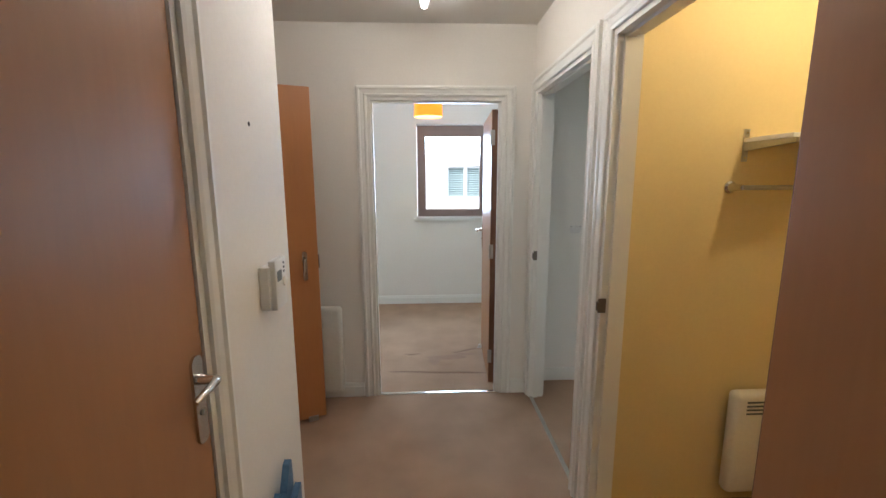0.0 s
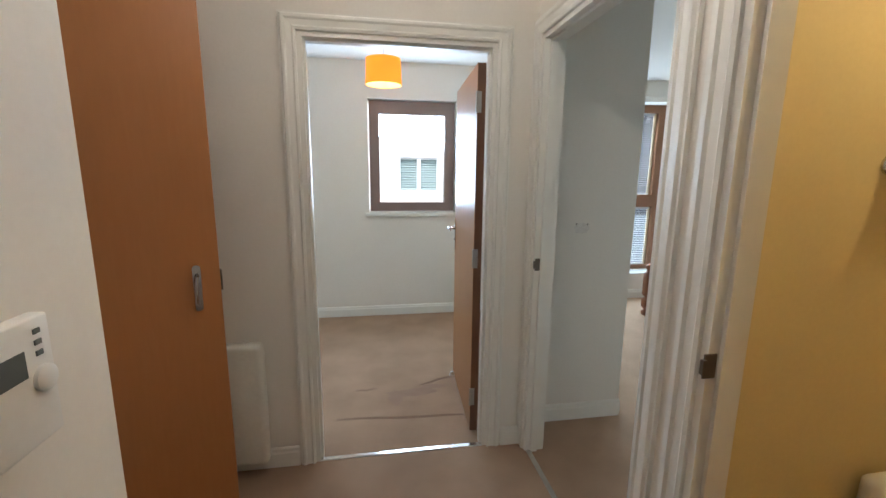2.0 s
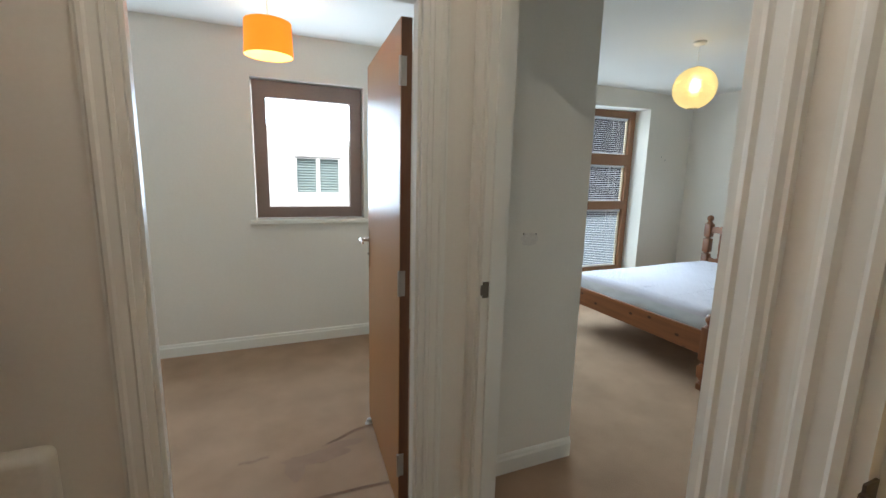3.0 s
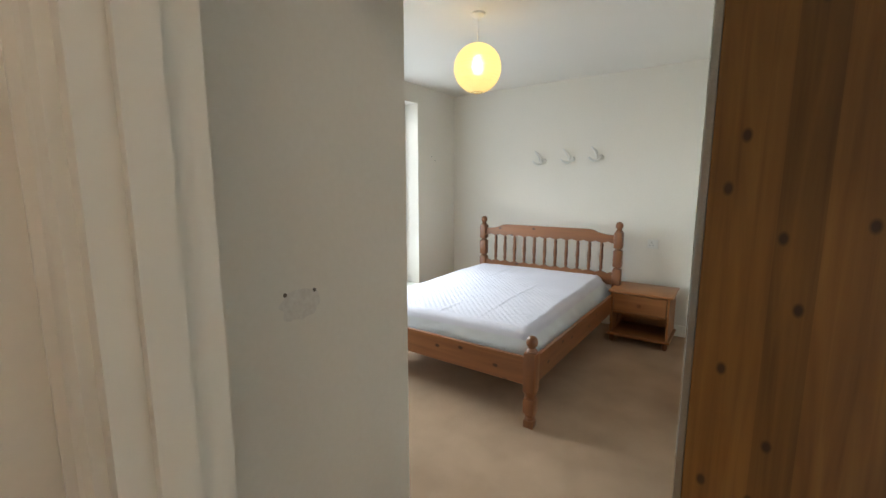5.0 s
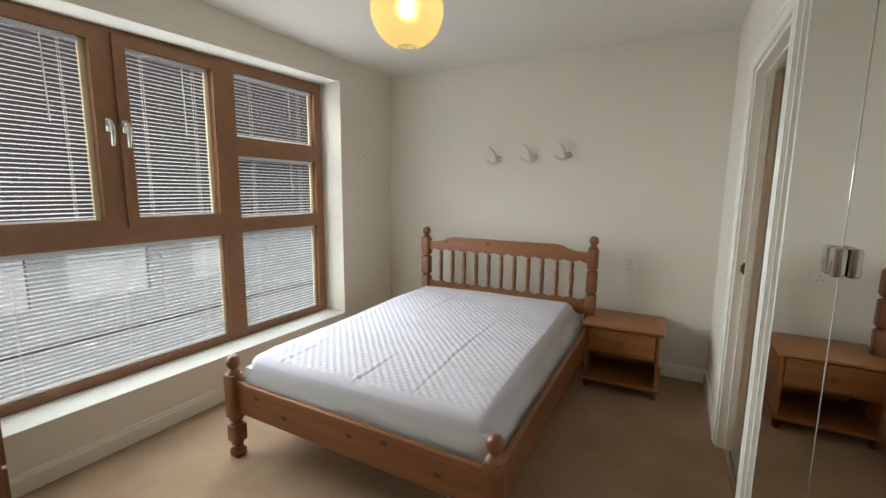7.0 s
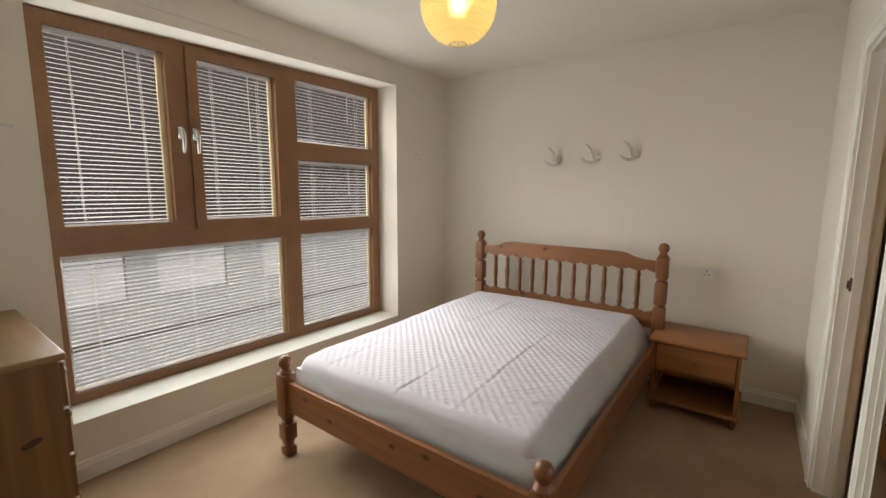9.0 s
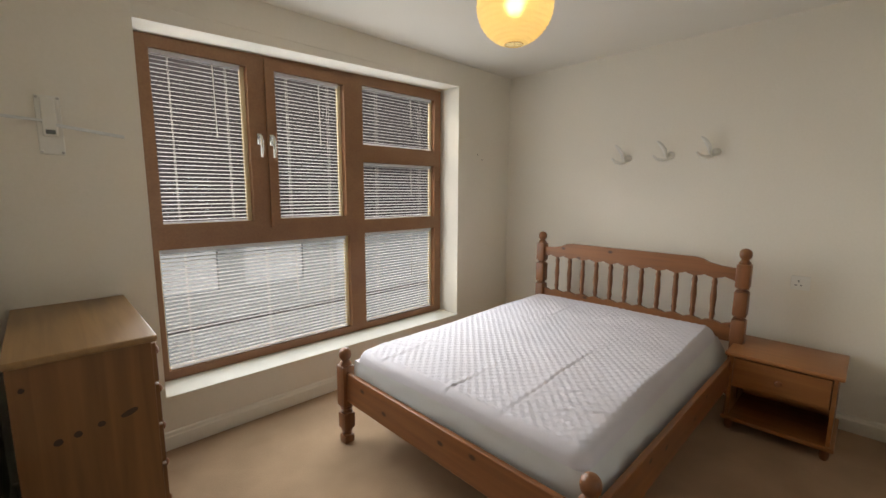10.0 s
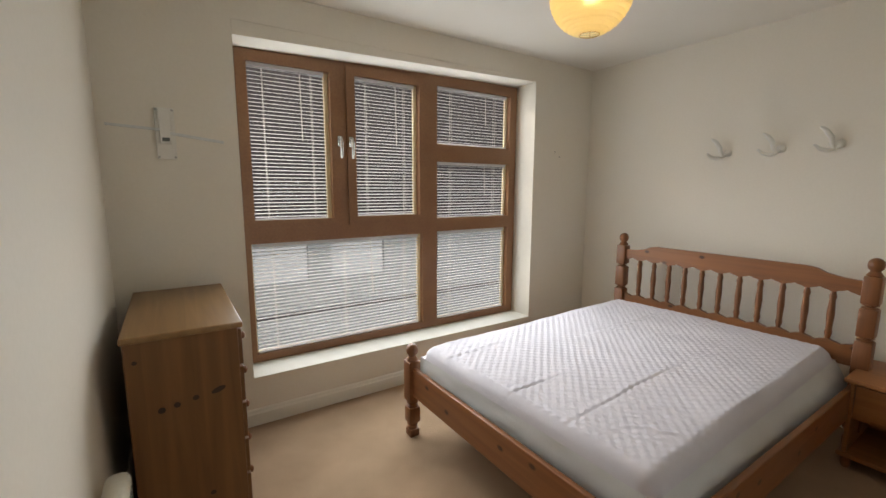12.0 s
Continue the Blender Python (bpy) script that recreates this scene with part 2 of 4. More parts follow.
HOLE = material("screw_hole", (0.05, 0.04, 0.035), 0.9)


# ---- building helpers ----
def thing(name, x, y, z, label, category, group="", kind=""):
    ob = new(name)
    ob.empty_display_size = 0.1
    ob.matrix_world = pose(x, y, z)
    return tagged(ob, label, category, group, kind)


def part(name, bm, mat, parent=None, label="", smooth=False, origin=None):
    """Links a bmesh as one mesh object, with its geometry local to its parent."""
    me = bpy.data.meshes.new(name)
    bmesh.ops.recalc_face_normals(bm, faces=bm.faces)
    for f in bm.faces:
        f.smooth = smooth
    bm.to_mesh(me)
    bm.free()
    me.materials.append(mat)
    if smooth:
        me.set_sharp_from_angle(angle=radians(35))
    ob = new(name, me)
    ob.parent = parent
    if origin:
        ob.location = origin
    return tagged(ob, label)


def single(name, bm, mat, label, category, kind="", smooth=False, group=""):
    return tagged(part(name, bm, mat, None, "", smooth), label, category, group, kind)


def bm_new():
    return bmesh.new()


def box(bm, x0, y0, z0, x1, y1, z1, bevel=0.0, m=None, seg=2):
    tmp = bmesh.new()
    bmesh.ops.create_cube(tmp, size=1)
    for v in tmp.verts:
        v.co = Vector(((x0 + x1) / 2 + v.co.x * (x1 - x0), (y0 + y1) / 2 + v.co.y * (y1 - y0), (z0 + z1) / 2 + v.co.z * (z1 - z0)))
    if bevel:
        bmesh.ops.bevel(tmp, geom=list(tmp.edges), offset=bevel, segments=seg, affect="EDGES", profile=0.5)
    join(bm, tmp, m)
    return bm


def join(bm, tmp, m=None):
    if m is not None:
        tmp.transform(m)
    base = [bm.verts.new(v.co) for v in tmp.verts]
    tmp.verts.index_update()
    for f in tmp.faces:
        bm.faces.new([base[v.index] for v in f.verts])
    tmp.free()


def lathe(bm, profile, x=0, y=0, z=0, seg=20, m=None):
    """A turned solid about the z axis from (radius, height) pairs."""
    tmp = bmesh.new()
    rings = [[tmp.verts.new((x + r * math.cos(2 * math.pi * i / seg), y + r * math.sin(2 * math.pi * i / seg), z + h)) for i in range(seg)] for r, h in profile]
    for a, b in zip(rings, rings[1:]):
        for i in range(seg):
            tmp.faces.new((a[i], a[(i + 1) % seg], b[(i + 1) % seg], b[i]))
    tmp.faces.new(rings[0][::-1])
    tmp.faces.new(rings[-1])
    join(bm, tmp, m)
    return bm


def tube(bm, points, radius, seg=10):
    """A round bar through points; radius a number, or one for each point."""
    pts = [Vector(p) for p in points]
    rad = radius if isinstance(radius, (list, tuple)) else [radius] * len(pts)
    rings = []
    for i, p in enumerate(pts):
        d = (pts[min(i + 1, len(pts) - 1)] - pts[max(i - 1, 0)]).normalized()
        u = d.orthogonal().normalized() if abs(d.z) > 0.95 else d.cross(Vector((0, 0, 1))).normalized()
        w = d.cross(u)
        rings.append([bm.verts.new(p + rad[i] * (math.cos(2 * math.pi * k / seg) * u + math.sin(2 * math.pi * k / seg) * w)) for k in range(seg)])
    for a, b in zip(rings, rings[1:]):
        best = min(range(seg), key=lambda s: (a[0].co - b[s].co).length)
        for k in range(seg):
            bm.faces.new((a[k], a[(k + 1) % seg], b[(k + 1 + best) % seg], b[(k + best) % seg]))
    bm.faces.new(rings[0][::-1])
    bm.faces.new(rings[-1])
    return bm


def prism(bm, poly, axis, lo, hi):
    """A polygon in the two other axes, drawn out along one axis."""
    def at(p, h):
        c = list(p)
        c.insert(axis, h)
        return c
    a, b = [bm.verts.new(at(p, lo)) for p in poly], [bm.verts.new(at(p, hi)) for p in poly]
    n = len(poly)
    for i in range(n):
        bm.faces.new((a[i], a[(i + 1) % n], b[(i + 1) % n], b[i]))
    bm.faces.new(a[::-1])
    bm.faces.new(b)
    return bm


def pierced(bm, axis, d0, d1, u0, u1, v0, v1, holes=()):
    """A slab across one axis (0: x, 1: y) from d0 to d1, with rectangular holes (u0, u1, v0, v1) right through it."""
    us = sorted({u0, u1, *[h[0] for h in holes], *[h[1] for h in holes]})
    vs = sorted({v0, v1, *[h[2] for h in holes], *[h[3] for h in holes]})
    us, vs = [u for u in us if u0 <= u <= u1], [v for v in vs if v0 <= v <= v1]
    solid = lambda i, j: 0 <= i < len(us) - 1 and 0 <= j < len(vs) - 1 and not any(
        h[0] <= (us[i] + us[i + 1]) / 2 <= h[1] and h[2] <= (vs[j] + vs[j + 1]) / 2 <= h[3] for h in holes)
    cache = {}

    def vert(i, j, k):
        if (i, j, k) not in cache:
            d = (d0, d1)[k]
            cache[i, j, k] = bm.verts.new((d, us[i], vs[j]) if axis == 0 else (us[i], d, vs[j]))
        return cache[i, j, k]
    for i in range(len(us) - 1):
        for j in range(len(vs) - 1):
            if not solid(i, j):
                continue
            for k in (0, 1):
                bm.faces.new([vert(a, b, k) for a, b in ((i, j), (i + 1, j), (i + 1, j + 1), (i, j + 1))])
            for (di, dj), e in (((-1, 0), ((i, j), (i, j + 1))), ((1, 0), ((i + 1, j), (i + 1, j + 1))), ((0, -1), ((i, j), (i + 1, j))), ((0, 1), ((i, j + 1), (i + 1, j + 1)))):
                if not solid(i + di, j + dj):
                    bm.faces.new((vert(*e[0], 0), vert(*e[1], 0), vert(*e[1], 1), vert(*e[0], 1)))
    return bm


H = 2.45
HOLES = dict(living=(-0.075, 0.815, 0, 2.025), bedroom=(3.047, 3.95, 0, 2.055), yellow=(1.98, 2.87, 0, 2.055), left=(1.36, 2.205, 0, 2.02),
             ensuite=(3.57, 4.36, 0, 1.99), lwin=(0.20, 1.05, 1.05, 2.12), lwin2=(-1.45, -0.61, 1.05, 2.12), bwin=(2.28, 4.51, 0.29, 2.28))


def wall(name, axis, d0, d1, u0, u1, holes=(), mat=None, label="off-white painted plaster wall", z1=None):
    return single(name, pierced(bm_new(), axis, d0, d1, u0, u1, 0, z1 or H, [HOLES[h] for h in holes]), mat or WALL, label, "wall", "structure")


# ---- the shell ----
single("floor", box(bm_new(), -3.2, -1.6, -0.2, 5.9, 7.0, 0), CARPET, "beige-brown fitted carpet on the floor", "floor", "structure")
single("ceiling", box(bm_new(), -3.2, -1.6, H, 5.9, 7.0, H + 0.25), CEIL, "plain off-white painted ceiling", "ceiling", "structure")
wall("wall_hall_right", 0, 1.0, 1.10, 0.95, 4.0, ("bedroom", "yellow"))
wall("wall_hall_left", 0, -0.42, -0.22, 0.95, 2.805, ("left",))
wall("wall_hall_far", 1, 4.0, 4.10, -2.6, 1.10, ("living",))
wall("wall_entrance", 1, 0.83, 0.95, -0.42, 1.10)
wall("wall_recess_near", 1, 2.705, 2.805, -1.45, -0.42)
wall("wall_recess_end", 0, -1.55, -1.45, 2.705, 4.0)
wall("wall_cupboard_left", 0, -0.80, -0.70, 0.95, 2.705)
# storeroom
wall("wall_yellow_far", 1, 2.95, 2.975, 1.10, 2.75, (), YELLOW, "warm yellow painted plaster wall")
wall("wall_yellow_end", 0, 2.75, 2.85, 0.95, 3.03, (), YELLOW, "warm yellow painted plaster wall")
wall("wall_yellow_near", 1, 0.83, 0.95, 1.10, 2.85, (), YELLOW, "warm yellow painted plaster wall")
# living room
wall("wall_living_window", 1, 6.19, 6.49, -2.6, 1.50, ("lwin", "lwin2"))
wall("wall_living_left", 0, -2.7, -2.6, 4.0, 6.49)
# wall between living room and bedroom, out of square
single("wall_between", prism(prism(bm_new(), [(1.10, 4.17), (1.68, 4.17), (1.68, 4.27), (1.10, 4.27)], 2, 0, H),
                             [(1.50, 4.27), (1.68, 4.27), (1.68, 6.71), (1.50, 6.71)], 2, 0, H), WALL, "off-white painted plaster wall with scuffs", "wall", "structure")
single("wall_between_end", box(bm_new(), 1.0, 4.10, 0, 1.10, 4.27, H), WALL, "off-white painted plaster wall", "wall", "structure")
# bedroom
wall("wall_bedroom_window", 1, 6.41, 6.71, 1.68, 5.215, ("bwin",))
wall("wall_bedroom_head", 0, 5.215, 5.33, 3.505, 6.71)
wall("wall_bedroom_right", 1, 3.505, 3.605, 3.49, 5.215, ("ensuite",))
wall("wall_bedroom_back", 1, 2.975, 3.03, 1.10, 2.75)
wall("wall_bedroom_back_far", 1, 2.975, 3.03, 2.85, 3.49)
wall("wall_closet_side", 0, 3.49, 3.53, 2.975, 3.505)
# en-suite, an unlit room: its shade is put into the grey
wall("wall_ensuite_far", 1, 2.0, 2.1, 3.43, 5.33, (), ENSUITE_SHADE, "en-suite wall, coloured grey for the shade of the unlit room")
wall("wall_ensuite_left", 0, 3.43, 3.49, 2.1, 2.975, (), ENSUITE_SHADE, "en-suite wall, coloured grey for the shade of the unlit room")
wall("wall_ensuite_right", 0, 5.215, 5.33, 2.1, 3.505, (), ENSUITE_SHADE, "en-suite wall, coloured grey for the shade of the unlit room")
single("floor_ensuite", box(bm_new(), 3.53, 2.1, 0.0, 5.215, 3.54, 0.004), ENSUITE_SHADE, "en-suite floor, coloured grey for the shade of the unlit room", "floor", "structure")


# ---- trim ----
def baseboard(a, b, side, height=0.10, depth=0.016):
    """A skirting board from a to b on the floor, standing out to the given side (+1: left of the way from a to b)."""
    a, b = Vector((*a, 0)), Vector((*b, 0))
    d = (b - a).normalized()
    n = Vector((-d.y, d.x, 0)) * side
    bm = bm_new()
    prof = ((0, 0), (depth, 0), (depth, height * 0.72), (depth * 0.72, height * 0.80), (depth * 0.62, height * 0.93), (depth * 0.3, height), (0, height))
    rings = [[bm.verts.new(p + n * u + Vector((0, 0, v))) for u, v in prof] for p in (a, b)]
    for i in range(len(prof)):
        j = (i + 1) % len(prof)
        bm.faces.new((rings[0][i], rings[0][j], rings[1][j], rings[1][i]))
    bm.faces.new(rings[0])
    bm.faces.new(rings[1][::-1])
    single("baseboard", bm, GLOSS, "white gloss painted skirting board along the wall", "skirting board", "structure")


for a, b, s in (((-0.22, 2.26), (-0.22, 2.805), -1), ((-0.22, 2.805), (-1.45, 2.805), -1), ((-1.45, 4.0), (-0.145, 4.0), -1), ((0.885, 4.0), (1.0, 4.0), -1),
                ((-2.6, 6.19), (1.50, 6.19), -1), ((1.125, 4.17), (1.68, 4.17), -1), ((1.68, 4.17), (1.68, 6.41), -1), ((1.68, 6.41), (5.215, 6.41), -1),
                ((5.215, 6.395), (5.215, 3.605), -1), ((5.199, 3.605), (4.44, 3.605), -1), ((1.50, 6.174), (1.50, 4.27), -1), ((-2.6, 4.10), (-0.13, 4.10), 1)):
    baseboard(a, b, s)

ARCH = ((0.0, 0.0), (0.0, 0.012), (0.012, 0.016), (0.020, 0.011), (0.046, 0.014), (0.054, 0.021), (0.066, 0.021), (0.074, 0.014), (0.082, 0.014), (0.082, 0.0))


def architrave(name, axis, plane, way, hole, k=1.0):
    """Moulded architrave round a door opening on the wall face at plane; way: the side it stands out to."""
    u0, u1, _, zt = HOLES[hole]
    bm, rings = bm_new(), []
    for w, d in ARCH:
        w = w * k - 0.006
        path = ((u0 - w, 0), (u0 - w, zt + w), (u1 + w, zt + w), (u1 + w, 0))
        rings.append([bm.verts.new((plane + way * d, u, v) if axis == 0 else (u, plane + way * d, v)) for u, v in path])
    for a, b in zip(rings, rings[1:]):
        for i in range(3):
            bm.faces.new((a[i], a[i + 1], b[i + 1], b[i]))
    return part(name, bm, GLOSS)


def doorway(number, axis, d0, d1, hole, k=1.0, stop=0.5, keep=None, strip=None):
    """Lining, stop and architraves on both faces of a doorway; keep: (u, way) of the latch plate; strip: the threshold bar."""
    u0, u1, _, zt = HOLES[hole]
    root = thing("door_%d" % number, (d0 + d1) / 2 if axis == 0 else (u0 + u1) / 2, (d0 + d1) / 2 if axis == 1 else (u0 + u1) / 2, 0,
                 "white gloss painted door frame with moulded architrave", "door frame", "", "structure")
    inv = Matrix.Translation(-root.matrix_world.translation)
    lin = pierced(bm_new(), axis, d0 - 0.001, d1 + 0.001, u0 + 0.0005, u1 - 0.0005, 0, zt - 0.0005, [(u0 + 0.028, u1 - 0.028, -1, zt - 0.028)])
    lin.transform(inv)
    part("lining", lin, GLOSS, root)
    m = d0 + (d1 - d0) * stop
    st = pierced(bm_new(), axis, m - 0.017, m + 0.017, u0 + 0.0285, u1 - 0.0285, 0, zt - 0.0285, [(u0 + 0.040, u1 - 0.040, -1, zt - 0.040)])
    st.transform(inv)
    part("door_stop", st, GLOSS, root)
    for way, plane in ((-1, d0), (1, d1)):
        ob = architrave("architrave", axis, plane, way, hole, k)
        ob.data.transform(inv)
        ob.parent = root
    if keep:
        u, way, z, d = keep
        kb = bm_new()
        if axis == 0:
            box(kb, d - 0.016, u, z - 0.03, d + 0.016, u + way * 0.004, z + 0.03, 0.0)
            box(kb, d - 0.024, u, z - 0.018, d - 0.014, u + way * 0.010, z + 0.018, 0.0)
        else:
            box(kb, u, d - 0.016, z - 0.03, u + way * 0.004, d + 0.016, z + 0.03, 0.0)
            box(kb, u, d + 0.014, z - 0.018, u + way * 0.010, d + 0.024, z + 0.018, 0.0)
        kb.transform(inv)
        part("strike_plate", kb, BRONZE, root, "dull dark metal strike plate")
    if strip:
        sb = bm_new()
        a, b = u0 + 0.03, u1 - 0.03
        c = strip
        poly = [(c - 0.014, 0.0), (c - 0.010, 0.006), (c + 0.010, 0.006), (c + 0.014, 0.0)]
        if axis == 0:
            prism(sb, poly, 1, a, b)
        else:
            prism(sb, poly, 0, a, b)
        sb.transform(inv)
        part("threshold_strip", sb, CHROME, root, "bright metal carpet threshold strip")
    return root


doorway(1, 1, 4.0, 4.10, "living", 0.85, 0.35, None, 4.012)
doorway(2, 0, 1.0, 1.10, "bedroom", 0.9, 0.45, (3.922, -1, 1.005, 1.020), 1.02)
doorway(3, 0, 1.0, 1.10, "yellow", 0.9, 0.45, (2.842, -1, 1.0, 1.004), 1.02)
doorway(4, 0, -0.42, -0.22, "left", 0.9, 0.5)
doorway(5, 1, 3.505, 3.605, "ensuite", 0.9, 0.45, (4.33, -1, 1.0, 3.56), 3.56)


def lever(parent, m, mirror=1):
    """A lever handle on a long plate, in the plane y = 0, standing out to -y, the lever to +x."""
    pl = bm_new()
    poly = [(0.021 * math.cos(a) * 1.0, 0.085 * (1 if math.sin(a) >= 0 else -1) - 0.02 + 0.02 * math.sin(a)) for a in [i * math.pi / 10 for i in range(20)]]
    prism(pl, poly, 1, -0.007, 0.0)
    pl.transform(m)
    plate = part("handle_plate", pl, CHROME, parent, "chrome long handle plate", True)
    lv = bm_new()
    tube(lv, [(0, -0.004, 0.03), (0, -0.040, 0.03), (0.004 * mirror, -0.048, 0.03), (0.02 * mirror, -0.052, 0.031), (0.05 * mirror, -0.054, 0.032), (0.085 * mirror, -0.052, 0.028), (0.096 * mirror, -0.050, 0.024)], [0.013, 0.010, 0.010, 0.010, 0.0085, 0.0075, 0.006], 12)
    kh = bm_new()
    lathe(kh, [(0.006, 0), (0.007, 0.002), (0.004, 0.004)], 0, 0, 0, 12, Matrix.Translation((0, -0.007, -0.05)) @ pose(0, 0, 0, 90))
    kh.transform(m)
    part("keyhole", kh, BRONZE, plate, "", True)
    lv.transform(m)
    part("lever", lv, CHROME, plate, "", True)


def leaf(name, hinge, free, mat, label, height=1.98, thick=0.042, lever_sides=(1,), lift=0.012, hinges=True, z_handle=1.04):
    """A flush door leaf from its hinge to its free edge. Local x runs from hinge to free edge; the face at -y is to the right of that way."""
    d = Vector(free) - Vector(hinge)
    root = thing(name, hinge[0], hinge[1], 0, label, "door")
    root.matrix_world = pose(hinge[0], hinge[1], 0, 0, 0, math.degrees(math.atan2(d.y, d.x)))
    w = d.length
    part("panel", box(bm_new(), 0.003, -thick / 2, lift, w, thick / 2, lift + height, 0.002), mat, root)
    lip = bm_new()
    for x0, x1 in ((0.0, 0.003), (w, w + 0.003)):
        box(lip, x0, -thick / 2 + 0.002, lift + 0.003, x1, thick / 2 - 0.002, lift + height - 0.003)
    part("lipping", lip, VENEER_DARK, root, "dark wood edge lipping")
    for s in lever_sides:
        m = Matrix.Translation((w - 0.036, -s * thick / 2, z_handle)) @ (Matrix.Diagonal((-1, s, 1, 1)))
        lever(root, m)
    if hinges:
        for z in (0.22, 1.0, 1.78):
            hb = bm_new()
            box(hb, -0.003, 0.0, z - 0.05, -0.0005, thick / 2 - 0.002, z + 0.05)
            lathe(hb, [(0.006, 0), (0.006, 0.1)], -0.004, thick / 2 + 0.003, z - 0.05, 12)
            part("hinge", hb, STEEL, root, "steel butt hinge")
    return root


# door leaves
leaf("door_leaf", (0.768, 4.118), (0.815, 4.868), VENEER, "orange-brown veneered flush door standing open into the living room", 1.95, lever_sides=(-1,))
leaf("door_leaf", (-0.245, 1.395), (-0.245, 2.173), VENEER, "orange-brown veneered flush door, closed, with chrome lever", 1.97, lever_sides=(1,), hinges=False)
leaf("door_leaf", (0.955, 1.95), (0.93, 1.19), VENEER, "brown veneered storeroom door folded back against the hall wall", 1.98, lever_sides=(), hinges=False)

leaf("door_leaf", (3.606, 3.520), (4.30, 3.335), VENEER, "brown veneered en-suite door standing ajar, with chrome lever", 1.93, lever_sides=(-1,), hinges=False)

# cupboard door ajar in the recess
cup = thing("cupboard_door", -1.05, 3.46, 0, "orange-brown veneered cupboard door standing ajar in the recess", "door")
cup.matrix_world = pose(-1.05, 3.46, 0, 0, 0, 22.5)
part("panel", box(bm_new(), 0, -0.018, 0.02, 0.75, 0.018, 2.02, 0.002), LAMINATE, cup)
hb = bm_new()
prism(hb, [(0.672 + 0.014 * math.cos(a), 1.0 + (0.075 if math.sin(a) >= 0 else -0.075) + 0.014 * math.sin(a)) for a in [i * math.pi / 8 for i in range(16)]], 1, -0.024, -0.018)
pl = part("handle_plate", hb, CHROME, cup, "slim chrome handle plate", True)
part("lever", tube(bm_new(), [(0.672, -0.024, 1.045), (0.672, -0.055, 1.045), (0.668, -0.058, 1.02), (0.664, -0.056, 0.95)], 0.007, 10), CHROME, pl, "", True)
part("latch", box(bm_new(), 0.75, -0.01, 0.98, 0.757, 0.01, 1.06), BRONZE, cup, "dark metal latch plate")
part("floor_bolt", box(bm_new(), 0.64, -0.03, 0.002, 0.70, -0.018, 0.035, 0.003), STEEL, cup)


# ---- panel heaters ----
def panel_heater(x, y, z, rz, w, h, d, label, slots=4):
    root = thing("panel_heater", x, y, z, label, "heater", "panel heaters")
    root.matrix_world = pose(x, y, z, 0, 0, rz)
    part("casing", box(bm_new(), 0, -d, 0, w, -0.02, h, 0.026, seg=4), HEATER, root, "", True)
    part("wall_bracket", box(bm_new(), 0.06, -0.02, 0.08, w - 0.06, 0.0, h - 0.08), STEEL, root)
    for i in range(slots):
        zz = h - 0.035 - i * 0.018
        part("grille_slot", box(bm_new(), 0.05, -d - 0.0015, zz - 0.008, w - 0.05, -d + 0.003, zz, 0.0), PLASTIC_GREY, root, "dark louvre slot")
    return root


panel_heater(-0.85, 4.0, 0.07, 0, 0.58, 0.60, 0.09, "white slim electric panel heater on the hall wall", 0)
panel_heater(1.64, 2.95, 0.09, 0, 0.62, 0.49, 0.085, "cream electric panel heater with louvred top on the yellow wall")
panel_heater(1.68, 4.84, 0.06, 90, 0.60, 0.45, 0.09, "white electric panel heater low on the bedroom wall")

# ---- hall things ----
th = thing("thermostat", -0.22, 2.57, 1.168, "white plastic wall thermostat with small screen and dial", "thermostat")
part("back_box", box(bm_new(), 0.0, -0.056, -0.062, 0.030, 0.056, 0.074, 0.003), PLASTIC, th)
part("body", box(bm_new(), 0.0235, -0.040, -0.068, 0.046, 0.058, 0.092, 0.004, seg=3), PLASTIC, th, "", True)
part("screen", box(bm_new(), 0.0455, -0.026, 0.022, 0.0468, 0.014, 0.056), PLASTIC_GREY, th, "small grey screen")
part("dial", lathe(bm_new(), [(0.017, 0), (0.017, 0.006), (0.012, 0.009)], 0, 0, 0, 20, Matrix.Translation((0.0455, 0.036, 0.012)) @ pose(0, 0, 0, 0, 90)), PLASTIC, th, "", True)
for k in range(3):
    part("button", box(bm_new(), 0.0455, 0.030, 0.042 + 0.014 * k, 0.048, 0.041, 0.049 + 0.014 * k, 0.001), PLASTIC_GREY, th)

bx = thing("leaflet_pack", -0.19, 2.44, 0, "torn blue printed card carton standing against the wall", "carton")
b = bm_new()
prism(b, [(-0.12, 0.0), (0.12, 0.0), (0.13, 0.50), (0.125, 0.555), (0.105, 0.55), (0.06, 0.475), (0.02, 0.51), (-0.06, 0.46), (-0.13, 0.42)], 0, -0.012, 0.012)
part("card", b, BLUE, bx)
b = bm_new()
prism(b, [(-0.11, 0.0), (0.11, 0.0), (0.12, 0.47), (0.02, 0.43), (-0.03, 0.47), (-0.12, 0.40)], 0, 0.02, 0.042)
part("card", b, BLUE, bx)
part("base", box(bm_new(), -0.014, -0.125, 0.0, 0.05, 0.125, 0.02), BLUE, bx)

lt = thing("ceiling_light", 0.30, 3.05, H, "white lit tube light along the hall ceiling", "ceiling light")
part("housing", box(bm_new(), -0.028, -0.62, -0.022, 0.028, 0.62, 0.0, 0.004), PLASTIC, lt)
part("tube", tube(bm_new(), [(0, -0.58, -0.038), (0, 0.58, -0.038)], 0.017, 14), TUBE, lt, "glowing white tube", True)


